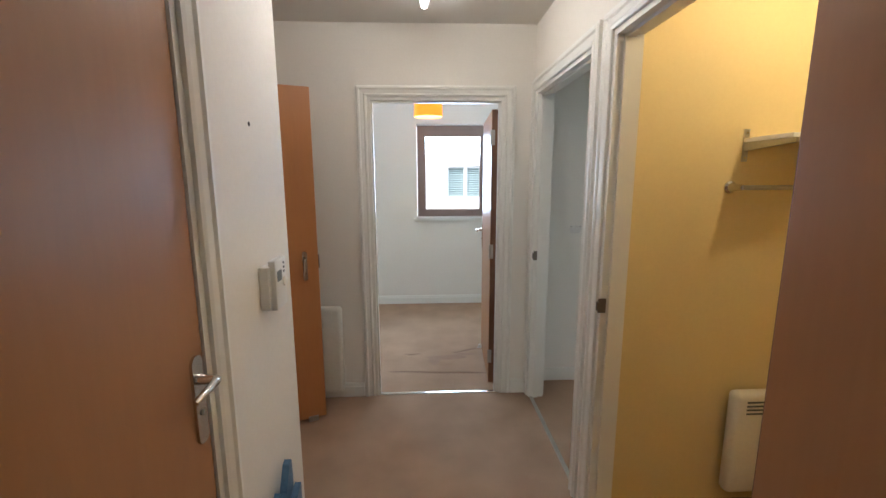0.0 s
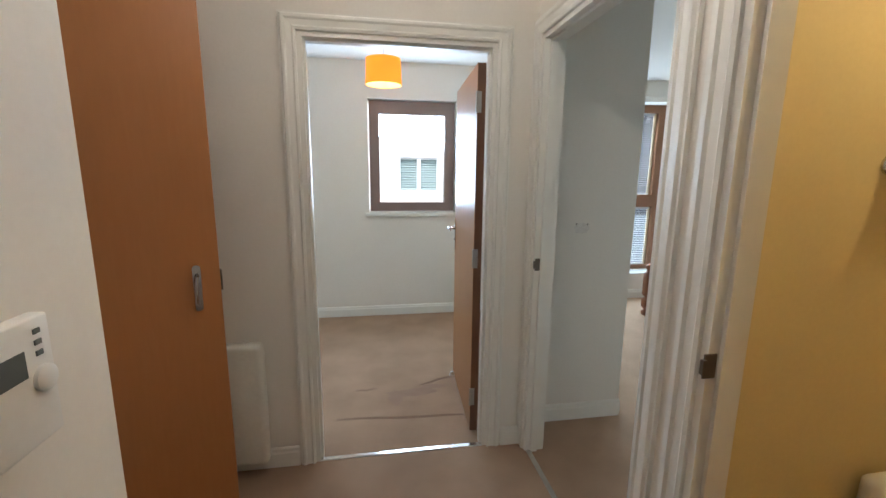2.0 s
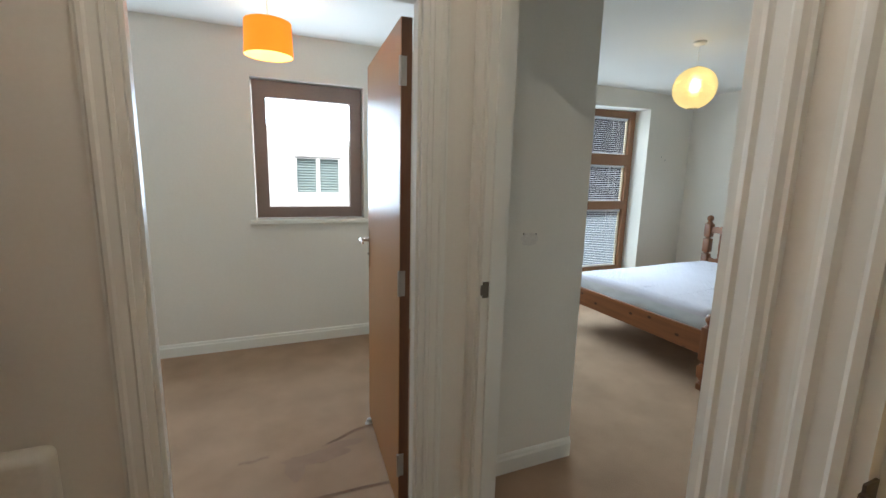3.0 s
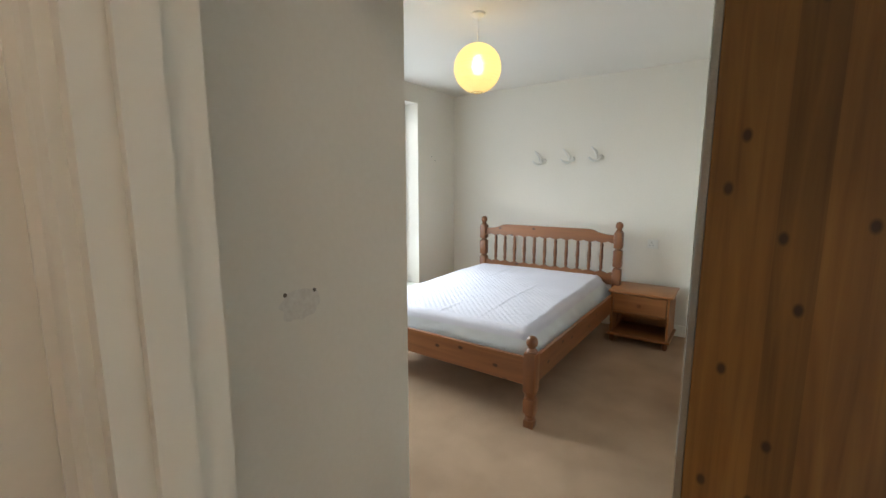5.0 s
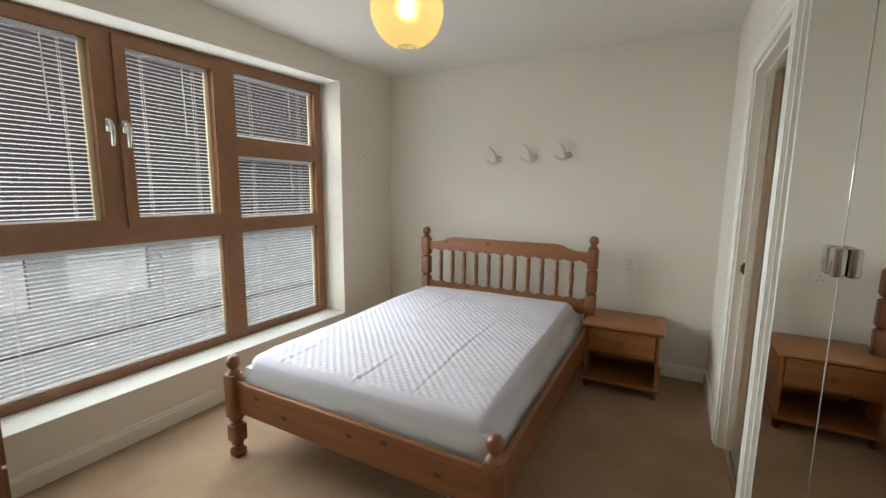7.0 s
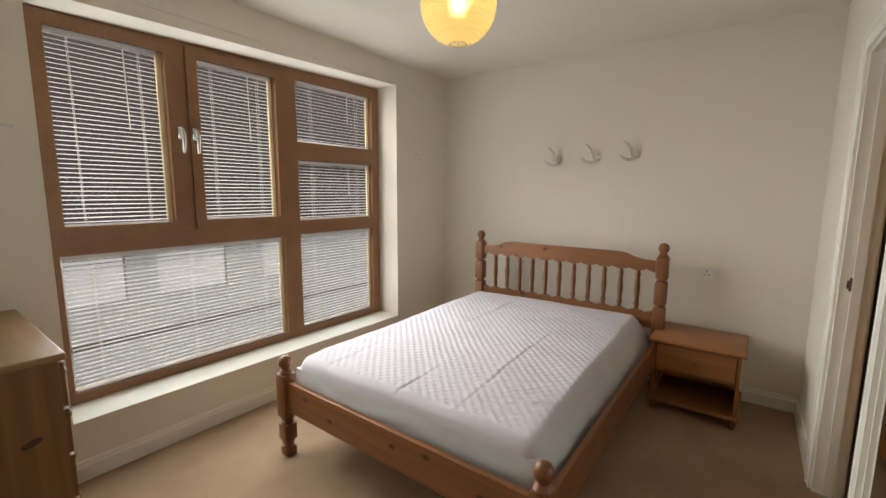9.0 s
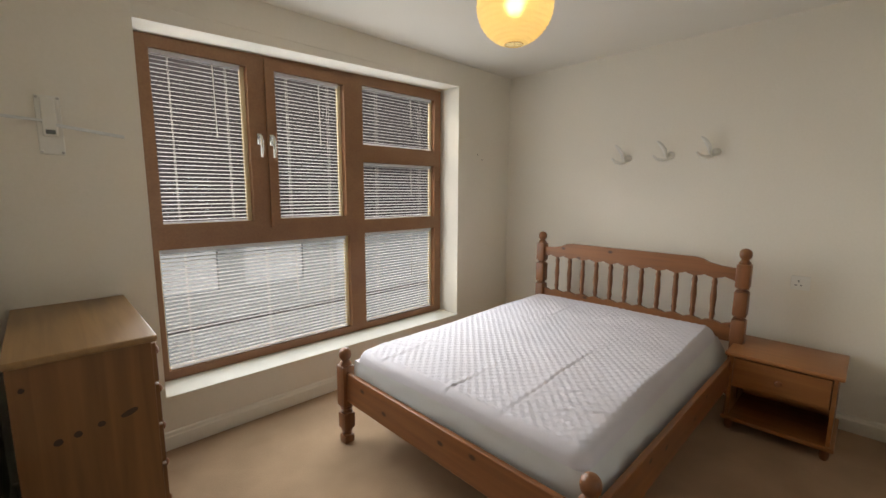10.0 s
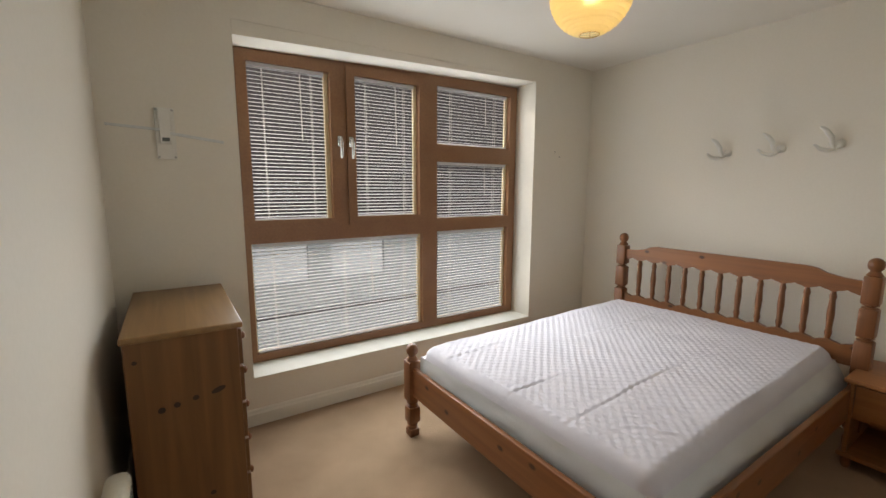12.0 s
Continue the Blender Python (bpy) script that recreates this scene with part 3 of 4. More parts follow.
def dots(name, spots, axis, plane, way, r, mat, label):
    for u, z in spots:
        m = Matrix.Translation((plane, u, z) if axis == 0 else (u, plane, z)) @ (pose(0, 0, 0, 0, 90 * way) if axis == 0 else pose(0, 0, 0, -90 * way))
        single(name, lathe(bm_new(), [(r, -0.002), (r, 0.0012), (r * 0.6, 0.002)], 0, 0, 0, 12, m), mat, label, "wall fixing", smooth=True)


dots("wall_plug", [(2.53, 1.67), (2.55, 2.05)], 0, -0.22, 1, 0.007, HOLE, "dark screw hole in the painted wall")
dots("wall_plug", [(4.76, 1.72), (4.82, 1.68)], 1, 6.41, -1, 0.005, HOLE, "small dark screw hole in the wall")
dots("wall_plug", [(1.335, 1.17), (1.400, 1.168)], 1, 4.17, -1, 0.004, BRONZE, "small screw standing in the scuffed plaster")

# ---- storeroom things ----
sh = thing("wall_shelf", 1.60, 2.95, 1.63, "grey metal bracket shelf on the yellow wall", "shelf")
part("board", box(bm_new(), 0.0, -0.24, 0.022, 0.85, -0.004, 0.038, 0.002), PLASTIC, sh)
for k in (0.0, 0.72):
    bk = bm_new()
    box(bk, k, -0.006, -0.055, k + 0.022, 0.0, 0.075, 0.001)
    prism(bk, [(-0.005, 0.021), (-0.25, 0.021), (-0.25, 0.004), (-0.005, -0.012)], 0, k + 0.003, k + 0.019)
    br = part("bracket", bk, STEEL, sh, "grey steel bracket")
    for z in (-0.04, 0.06):
        part("screw", lathe(bm_new(), [(0.005, 0), (0.004, 0.002)], 0, 0, 0, 10, Matrix.Translation((k + 0.011, -0.006, z)) @ pose(0, 0, 0, 90)), CHROME, br)
rl = thing("hanging_rail", 1.565, 2.93, 1.47, "chrome hanging rail on a round wall flange", "rail")
for k, s in ((0, 1), (0.95, -1)):
    part("flange", lathe(bm_new(), [(0.026, 0), (0.026, 0.006), (0.018, 0.014), (0.013, 0.05), (0.012, 0.07)], 0, 0, 0, 20, Matrix.Translation((k, 0.02, 0)) @ pose(0, 0, 0, 90, 0, 0)), CHROME, rl, "", True)
part("bar", tube(bm_new(), [(0.0, -0.05, 0), (0.95, -0.05, 0)], 0.0095, 12), STEEL, rl, "", True)
yl = thing("ceiling_bulb", 1.75, 2.35, H, "bare warm light bulb on a ceiling holder", "ceiling light")
part("holder", lathe(bm_new(), [(0.045, 0), (0.045, -0.015), (0.02, -0.03), (0.02, -0.07)], 0, 0, 0, 20), PLASTIC, yl, "", True)
part("bulb", lathe(bm_new(), [(0.012, -0.07), (0.028, -0.10), (0.03, -0.125), (0.02, -0.148), (0.004, -0.155)], 0, 0, 0, 18), YBULB, yl, "glowing bulb", True)

# ---- living room things ----
pd = thing("pendant_light", 0.334, 5.474, H, "yellow-orange drum lampshade pendant, lit, hanging from ceiling rose", "pendant light")
part("ceiling_rose", lathe(bm_new(), [(0.045, 0), (0.045, -0.012), (0.03, -0.028), (0.008, -0.036)], 0, 0, 0, 24), PLASTIC, pd, "", True)
part("flex", tube(bm_new(), [(0, 0, -0.03), (0, 0, -0.22)], 0.0035, 8), PLASTIC, pd)


def ring(bm, r0, r1, z0, z1, seg=40):
    vs = [[bm.verts.new((r * math.cos(2 * math.pi * i / seg), r * math.sin(2 * math.pi * i / seg), z)) for i in range(seg)] for r, z in ((r0, z0), (r1, z1), (r1 - 0.002, z1), (r0 - 0.002, z0))]
    for k in range(4):
        a, b = vs[k], vs[(k + 1) % 4]
        for i in range(seg):
            bm.faces.new((a[i], a[(i + 1) % seg], b[(i + 1) % seg], b[i]))
    return bm


shd = part("shade", ring(bm_new(), 0.139, 0.132, -0.350, -0.160), SHADE, pd, "yellow-orange cloth drum shade", True)
part("lining", ring(bm_new(), 0.1355, 0.1285, -0.348, -0.162), SHADE_IN, shd, "pale inner lining", True)
part("bulb", lathe(bm_new(), [(0.014, -0.20), (0.03, -0.24), (0.032, -0.265), (0.02, -0.29), (0.004, -0.298)], 0, 0, 0, 18), BULB, pd, "glowing bulb", True)


def small_window(number, x0):
    w = thing("window_%d" % number, x0, 6.24, 1.06, "brown wooden window, greyed for glare, with a single clear pane", "window", "living room windows", "structure")
    part("window_frame", pierced(bm_new(), 1, 0, 0.07, 0.0, 0.83, 0.0, 1.05, [(0.04, 0.79, 0.04, 1.01)]), FRAME_GLARE, w, "brown wooden frame greyed for window glare")
    part("sash", pierced(bm_new(), 1, -0.012, 0.055, 0.03, 0.80, 0.03, 1.02, [(0.095, 0.735, 0.085, 0.925)]), FRAME_GLARE, w, "brown wooden sash greyed for window glare")
    pane = part("pane", box(bm_new(), 0.095, 0.03, 0.085, 0.735, 0.036, 0.925), GLASS, w)
    pane.visible_shadow = False
    part("window_sill", box(bm_new(), -0.05, -0.085, -0.045, 0.88, -0.001, -0.012, 0.004), GLOSS, w, "white painted sill board")


small_window(1, 0.21)
small_window(2, -1.44)

# wrinkled, stained carpet by the living room door
b = bm_new()
for (ax, ay), (bx_, by_), hh in (((0.0, 4.36), (0.80, 4.30), 0.007), ((0.52, 4.70), (0.80, 4.80), 0.008), ((0.10, 4.68), (0.24, 4.69), 0.005)):
    n = 14
    prev = None
    for i in range(n + 1):
        f = i / n
        x, y = ax + (bx_ - ax) * f, ay + (by_ - ay) * f + 0.006 * math.sin(9 * f + ax * 5)
        hgt = hh * math.sin(math.pi * min(1, max(0.02, f))) ** 0.5
        row = [b.verts.new((x, y - 0.018, 0.0005)), b.verts.new((x, y - 0.004, 0.001 + hgt)), b.verts.new((x, y + 0.006, 0.0005))]
        if prev:
            for k in range(2):
                b.faces.new((prev[k], row[k], row[k + 1], prev[k + 1]))
        prev = row
single("carpet_wrinkle", b, STAIN, "raised dark wrinkles in the worn carpet", "carpet wrinkle", "stuff")
for cx, cy, rx, ry, sd in ((0.47, 4.60, 0.16, 0.05, 1), (0.36, 4.55, 0.045, 0.09, 2), (0.62, 4.66, 0.10, 0.03, 3)):
    b = bm_new()
    rim = [b.verts.new((cx + rx * math.cos(a) * (1 + 0.35 * noise.noise((math.cos(a) * 1.3, math.sin(a) * 1.3, sd * 7.1))), cy + ry * math.sin(a) * (1 + 0.35 * noise.noise((math.cos(a), math.sin(a), sd * 3.3))), 0.0025)) for a in [i * math.pi / 14 for i in range(28)]]
    mid = b.verts.new((cx, cy, 0.004))
    for i in range(28):
        b.faces.new((rim[i], rim[(i + 1) % 28], mid))
    single("carpet_stain", b, STAIN, "dark worn stain on the carpet", "stain", "stuff")

ds = thing("door_stop", 0.775, 4.80, 0, "small white rubber door stop on the carpet by the open door", "door stop")
part("body", lathe(bm_new(), [(0.020, 0), (0.020, 0.006), (0.014, 0.012), (0.014, 0.026), (0.010, 0.031)], 0, 0, 0, 18), PLASTIC, ds, "", True)
part("screw", lathe(bm_new(), [(0.005, 0.031), (0.004, 0.033)], 0, 0, 0, 10), STEEL, ds)

# ---- bedroom window with its blinds ----
bw = thing("window_3", 2.30, 6.62, 0.30, "large brown wooden window of six panes with white blinds", "window", "", "structure")
PANES = [(0.065, 0.565, 0.90, 1.84), (0.725, 1.23, 0.905, 1.845), (1.39, 2.125, 1.44, 1.87), (1.39, 2.125, 0.87, 1.31), (1.39, 2.125, 0.05, 0.77), (0.04, 1.26, 0.05, 0.76)]
part("window_frame", pierced(bm_new(), 1, 0.0, 0.08, -0.015, 2.20, 0.0, 1.952, PANES), FRAME, bw, "brown stained wooden frame")
for (a, b_, c, d), hx, s in ((PANES[0], 0.614, 1), (PANES[1], 0.692, -1)):
    sash = part("sash", pierced(bm_new(), 1, -0.016, -0.0005, a - 0.055, b_ + 0.058, c - 0.05, d + 0.055, [(a + 0.004, b_ - 0.004, c + 0.004, d - 0.004)]), FRAME, bw, "brown wooden opening sash")
    h = bm_new()
    box(h, hx - 0.014, -0.024, 1.375, hx + 0.014, -0.016, 1.445, 0.003)
    tube(h, [(hx, -0.024, 1.425), (hx, -0.05, 1.425), (hx + 0.003, -0.056, 1.40), (hx + 0.004, -0.052, 1.35), (hx + 0.002, -0.050, 1.30)], [0.010, 0.010, 0.010, 0.009, 0.007], 10)
    part("handle", h, CHROME, sash, "chrome window handle", True)
for x0, x1 in ((0.10, 0.52), (0.72, 1.12)):
    v = part("trickle_vent", box(bm_new(), x0, -0.014, 1.922, x1, -0.0005, 1.946, 0.003), FRAME, bw, "brown slot vent")
    part("vent_slot", box(bm_new(), x0 + 0.02, -0.0155, 1.930, x1 - 0.02, -0.0135, 1.938), STEEL, v)
for a, b_, c, d in PANES:
    pane = part("pane", box(bm_new(), a, 0.055, c, b_, 0.061, d), GLASS, bw)
    pane.visible_shadow = False
    part("bead", pierced(bm_new(), 1, 0.040, 0.054, a + 0.0005, b_ - 0.0005, c + 0.0005, d - 0.0005, [(a + 0.010, b_ - 0.028, c + 0.010, d - 0.008)]), LIT_BEAD, bw, "glazing bead coloured pale cream as the sky-lit sash side")
single("window_sill", box(bm_new(), 2.282, 6.395, 0.291, 4.508, 6.618, 0.299, 0.003), GLOSS, "white gloss painted deep window sill", "window sill", "structure")


single("trim_window_head", prism(bm_new(), [(2.281, 2.2795), (4.509, 2.2795), (4.509, 2.263), (2.281, 2.203)], 1, 6.412, 6.70), WALL, "off-white plastered window head, a little out of level", "trim", "structure")


def slat_mesh(w):
    """One curved, tilted metal slat, 24 mm deep."""
    b = bm_new()
    prof = [(-0.009, -0.0030), (-0.005, -0.0006), (0.0, 0.0008), (0.005, 0.0010), (0.009, 0.0004)]
    up, dn = [[b.verts.new((x, y, z + o)) for y, z in prof] for x in (0, w) for o in (0.0,)], [[b.verts.new((x, y, z - 0.0007)) for y, z in prof] for x in (0, w)]
    for i in range(4):
        b.faces.new((up[0][i], up[1][i], up[1][i + 1], up[0][i + 1]))
        b.faces.new((dn[0][i], dn[0][i + 1], dn[1][i + 1], dn[1][i]))
    for e in (0, 4):
        b.faces.new((up[0][e], up[1][e], dn[1][e], dn[0][e]))
    me = bpy.data.meshes.new("slat")
    b.to_mesh(me)
    b.free()
    me.materials.append(SLAT)
    return me


for a, b_, c, d in PANES:
    bl = thing("venetian_blind", 2.30 + a + 0.012, 6.642, 0.30 + c, "white venetian blind lowered over the window pane", "blind", "bedroom window blinds")
    w, h = b_ - a - 0.046, d - c
    part("head_rail", box(bm_new(), 0, -0.011, h - 0.024, w, 0.011, h - 0.002, 0.002), SLAT, bl)
    part("bottom_rail", box(bm_new(), 0, -0.010, 0.004, w, 0.010, 0.014, 0.003), SLAT, bl)
    me = slat_mesh(w)
    n = int((h - 0.045) / 0.0215)
    for i in range(n):
        s = new("slat", me)
        s.parent = bl
        s.location = (0, 0, 0.025 + i * (h - 0.055) / (n - 1))
        s.rotation_euler = (radians(random.uniform(-1.5, 1.5)), 0, 0)
    for f in ((0.18, 0.82) if w < 0.9 else (0.1, 0.5, 0.9)):
        cb = bm_new()
        for y in (-0.0125, 0.0125):
            tube(cb, [(w * f, y, 0.01), (w * f, y, h - 0.01)], 0.0011, 5)
        part("ladder_cord", cb, CORD, bl)
    part("tilt_wand", tube(bm_new(), [(w * 0.66, -0.018, h - 0.02), (w * 0.67, -0.019, h - 0.02 - min(0.42, h * 0.55))], 0.0028, 6), CLEAR, bl, "clear plastic wand")


# ---- bed ----
bed = thing("bed_frame", 3.01, 4.395, 0, "varnished pine double bed frame with turned posts and spindle headboard", "bed")
BW, BL = 1.42, 1.925


def turned(sections, finial):
    """A turned post: (z0, z1, half width) square blocks, with round necks between them, and a finial on top."""
    b = bm_new()
    for (z0, z1, r), nxt in zip(sections, sections[1:] + [None]):
        box(b, -r, -r, z0, r, r, z1, 0.006)
        if nxt:
            g, t = nxt[0] - z1, nxt[2]
            lathe(b, [(r * 0.7, z1 - 0.004), (r * 0.98, z1 + g * 0.12), (r * 0.98, z1 + g * 0.25), (r * 0.62, z1 + g * 0.42), (r * 0.62, z1 + g * 0.58), (t * 0.98, z1 + g * 0.75), (t * 0.98, z1 + g * 0.88), (t * 0.7, z1 + g + 0.004)], 0, 0, 0, 18)
    z, r = sections[-1][1], sections[-1][2]
    lathe(b, [(p * r, z - 0.004 + q * finial) for p, q in ((0.75, 0), (0.95, 0.10), (0.72, 0.22), (0.55, 0.30), (0.62, 0.36), (0.86, 0.46), (0.95, 0.62), (0.88, 0.80), (0.60, 0.94), (0.2, 1.0))], 0, 0, 0, 20)
    return b


FOOT = [(0.0, 0.045, 0.030), (0.085, 0.175, 0.034), (0.215, 0.45, 0.036)]
HEAD = [(0.0, 0.09, 0.030), (0.13, 0.20, 0.034), (0.24, 0.62, 0.036), (0.645, 0.795, 0.036), (0.82, 0.965, 0.036)]
for y in (0, BW):
    part("foot_post", turned(FOOT, 0.10), PINE_Z, bed, "", True, (0.005, y, 0))
    part("head_post", turned(HEAD, 0.10), PINE_Z, bed, "", True, (BL, y, 0))
part("foot_rail", box(bm_new(), -0.010, 0.03, 0.25, 0.016, BW - 0.03, 0.415, 0.005), PINE_Y, bed)
for y in (-0.004, BW + 0.004):
    part("side_rail", box(bm_new(), 0.03, y - 0.013, 0.25, BL - 0.03, y + 0.013, 0.415, 0.005), PINE_X, bed)
N_SP = 11
cell = (BW - 0.072) / (N_SP + 1)


def scallop(y0, z0, amp, flip):
    """Points of a scalloped edge along the headboard: a soft arch between each two spindles."""
    pts = []
    for i in range(N_SP + 1):
        for k, dz in ((0.08, 0.0), (0.20, 0.35), (0.34, 0.55), (0.50, 1.0), (0.66, 0.55), (0.80, 0.35), (0.92, 0.0)):
            pts.append((y0 + cell * (i + k), z0 + flip * amp * dz))
    return pts


y0, y1 = 0.036, BW - 0.036
top = [(y1, 0.935), (y1 - 0.08, 0.94), (y1 - 0.15, 0.955), (y1 - 0.19, 0.975), (y1 - 0.24, 0.982), (y0 + 0.24, 0.982), (y0 + 0.19, 0.975), (y0 + 0.15, 0.955), (y0 + 0.08, 0.94), (y0, 0.935)]
part("top_rail", prism(bm_new(), [(y0, 0.858), *scallop(y0, 0.858, 0.018, 1), (y1, 0.858), *top], 0, BL - 0.014, BL + 0.014), PINE_Y, bed)
low = scallop(y0, 0.59, 0.018, -1)
part("lower_rail", prism(bm_new(), [(y0, 0.47), (y1, 0.47), (y1, 0.59), *low[::-1], (y0, 0.59)], 0, BL - 0.014, BL + 0.014), PINE_Y, bed)
sp = lathe(bm_new(), [(0.011, 0.575), (0.013, 0.60), (0.018, 0.625), (0.014, 0.645), (0.017, 0.70), (0.019, 0.73), (0.017, 0.76), (0.014, 0.81), (0.018, 0.83), (0.013, 0.85), (0.011, 0.87)], 0, 0, 0, 12)
first = part("spindle", sp, PINE_Z, bed, "", True, (BL, y0 + cell, 0))
for i in range(1, N_SP):
    o = new("spindle", first.data)
    o.parent, o.location = bed, (BL, y0 + cell * (i + 1), 0)
for i in range(9):
    part("base_slat", box(bm_new(), 0.12 + 0.2 * i, 0.012, 0.335, 0.20 + 0.2 * i, BW - 0.012, 0.355), PINE_Y, bed)

# mattress in its quilted cover
mt = thing("mattress", 3.072, 4.44, 0.356, "white quilted mattress protector on a double mattress, a little rumpled", "mattress")
mt.matrix_world = pose(3.072, 4.44, 0.356, 0, 0, 1.7)
ML, MW, MH = 1.84, 1.31, 0.19
b = bm_new()
nx, ny = 300, 216
CORNER = 0.07
r_e = 0.058


def quilt(u, v):
    """Height of the quilted top at u, v: small puffs between crossed rows of stitching, soft folds and low rounded edges."""
    e = min(u, ML - u, v, MW - v)
    cu, cv = CORNER - min(u, ML - u), CORNER - min(v, MW - v)
    if cu > 0 and cv > 0:
        e = max(0.0, CORNER - math.hypot(cu, cv))
    edge = 0.0 if e >= r_e else r_e - math.sqrt(max(0.0, r_e ** 2 - (r_e - e) ** 2))
    a, c = u / 0.052 + 0.10 * noise.noise((u * 5, v * 5, 0)), v / 0.046 + 0.10 * noise.noise((u * 5, v * 5, 4))
    p = 0.5 + 0.5 * math.cos(2 * math.pi * a) * math.cos(2 * math.pi * c)
    fold = 0.0
    for v0, wv, hgt, ph in ((0.36, 0.011, 0.007, 0.0), (0.62, 0.010, 0.009, 1.0), (0.66, 0.014, 0.005, 1.4), (0.93, 0.011, 0.007, 2.0), (1.12, 0.012, 0.006, 4.0)):
        off = v - v0 - 0.030 * math.sin(u * 1.9 + ph) - 0.012 * noise.noise((u * 4, ph, 1)) + 0.02 * u
        ridge = math.exp(-((off - 1.6 * wv) / (1.5 * wv)) ** 2)
        fold += 0.55 * hgt * (0.7 * ridge - math.exp(-(off / (0.6 * wv)) ** 2)) * max(0.0, 0.35 + 0.65 * math.sin(u * 2.6 + ph * 2))
    pull = 0.0
    for c0, c1, hgt in ((0.10, 0.30, 0.006), (0.22, 0.42, 0.004), (1.22, 0.18, 0.006), (1.12, 0.34, 0.004)):
        pull += hgt * math.exp(-((u - c1 + 0.55 * (v - c0)) / 0.016) ** 2) * math.exp(-((v - c0) / 0.13) ** 2)
    soft = 0.008 * noise.noise((u * 2.2, v * 2.2, 9)) + 0.004 * noise.noise((u * 6, v * 6, 2)) + 0.012 * u / ML
    hem = min(1.0, max(0.0, (e - 0.025) / 0.03))
    return MH - edge + (0.0043 * p * hem + fold + pull + soft) * min(1, e / 0.05)


grid = [[b.verts.new((ML * i / nx, MW * j / ny, quilt(ML * i / nx, MW * j / ny))) for j in range(ny + 1)] for i in range(nx + 1)]
for i in range(nx):
    for j in range(ny):
        b.faces.new((grid[i][j], grid[i + 1][j], grid[i + 1][j + 1], grid[i][j + 1]))
part("quilted_top", b, FABRIC, mt, "", True)
b = bm_new()
loop = [(ML * i / 60, 0.0) for i in range(60)] + [(ML, MW * i / 45) for i in range(45)] + [(ML * (1 - i / 60), MW) for i in range(60)] + [(0.0, MW * (1 - i / 45)) for i in range(45)]
rows = []
for k in range(7):
    f = k / 6
    row = []
    for x, y in loop:
        nrm = Vector((x - ML / 2, (y - MW / 2) * ML / MW))
        nrm = Vector((1 if nrm.x > 0 else -1, 0)) if abs(nrm.x) > abs(nrm.y) else Vector((0, 1 if nrm.y > 0 else -1))
        o = 0.007 * math.sin(math.pi * f) + 0.008 * f * noise.noise((x * 9 + y * 9, f * 2, 3)) + 0.011 * math.sin(math.pi * f) * noise.noise((x * 9 + 3 + 1.6 * f, y * 9, f * 2.5))
        zb = MH - r_e
        flare = -(0.018 + 0.052 * x / ML) * (1 - f) ** 1.3 if y == 0.0 else 0.0
        row.append(b.verts.new((x + nrm.x * o * (k < 6), y + nrm.y * o * (k < 6) + flare, zb * f)))
    rows.append(row)
n = len(loop)
for a, c in zip(rows, rows[1:]):
    for i in range(n):
        b.faces.new((a[i], a[(i + 1) % n], c[(i + 1) % n], c[i]))
b.faces.new(rows[0][::-1])
part("side_cover", b, FABRIC_SIDE, mt, "plain stretched white side fabric", True)

# ---- nightstand ----
ns = thing("nightstand", 4.715, 3.905, 0, "pine bedside table with one drawer over an open shelf", "bedside table")
DX, DY = 0.43, 0.49
part("top", box(bm_new(), -0.015, -0.012, 0.452, DX, DY + 0.012, 0.474, 0.007, seg=3), PINE_NS, ns, "", True)
for y in (0.012, DY - 0.030):
    part("side", box(bm_new(), 0.008, y, 0.085, DX - 0.01, y + 0.018, 0.452, 0.002), PINE_NS, ns)
part("back", box(bm_new(), DX - 0.018, 0.0305, 0.085, DX - 0.010, DY - 0.0305, 0.452), PINE_NS, ns)
part("shelf", box(bm_new(), -0.012, -0.006, 0.062, DX, DY + 0.006, 0.085, 0.006), PINE_NS, ns)
part("divider", box(bm_new(), 0.012, 0.0305, 0.268, DX - 0.02, DY - 0.0305, 0.284), PINE_NS, ns)
dr = part("drawer", box(bm_new(), 0.0, 0.034, 0.288, 0.30, DY - 0.034, 0.444, 0.003), PINE_NS, ns)
part("knob", lathe(bm_new(), [(0.010, 0), (0.008, 0.008), (0.015, 0.016), (0.017, 0.022), (0.010, 0.028)], 0, 0, 0, 18, Matrix.Translation((0, DY / 2, 0.362)) @ pose(0, 0, 0, 0, -90)), PINE_Z, dr, "round wooden knob", True)
for x in (0.01, DX - 0.05):
    for y in (0.01, DY - 0.05):
        part("foot", lathe(bm_new(), [(0.016, 0), (0.022, 0.02), (0.022, 0.045), (0.016, 0.062)], x + 0.02, y + 0.02, 0, 16), PINE_Z, ns, "", True)

# ---- chest of drawers ----
ch = thing("chest_of_drawers", 1.76, 5.62, 0, "tall pine chest of drawers, backlit sides coloured darker than the top", "chest of drawers")
CX, CY, CZ = 0.37, 0.77, 0.885
part("body", box(bm_new(), 0.0, 0.0, 0.05, CX - 0.004, CY, CZ - 0.024, 0.003), PINE_CHEST, ch, "knotty pine carcass")
part("top", box(bm_new(), -0.008, -0.012, CZ - 0.024, CX + 0.014, CY + 0.01, CZ, 0.006, seg=3), PINE_TOP, ch, "pine top coloured paler than the backlit sides", True)
part("plinth", box(bm_new(), 0.01, 0.012, 0.0, CX - 0.012, CY - 0.012, 0.05), PINE_CHEST, ch)
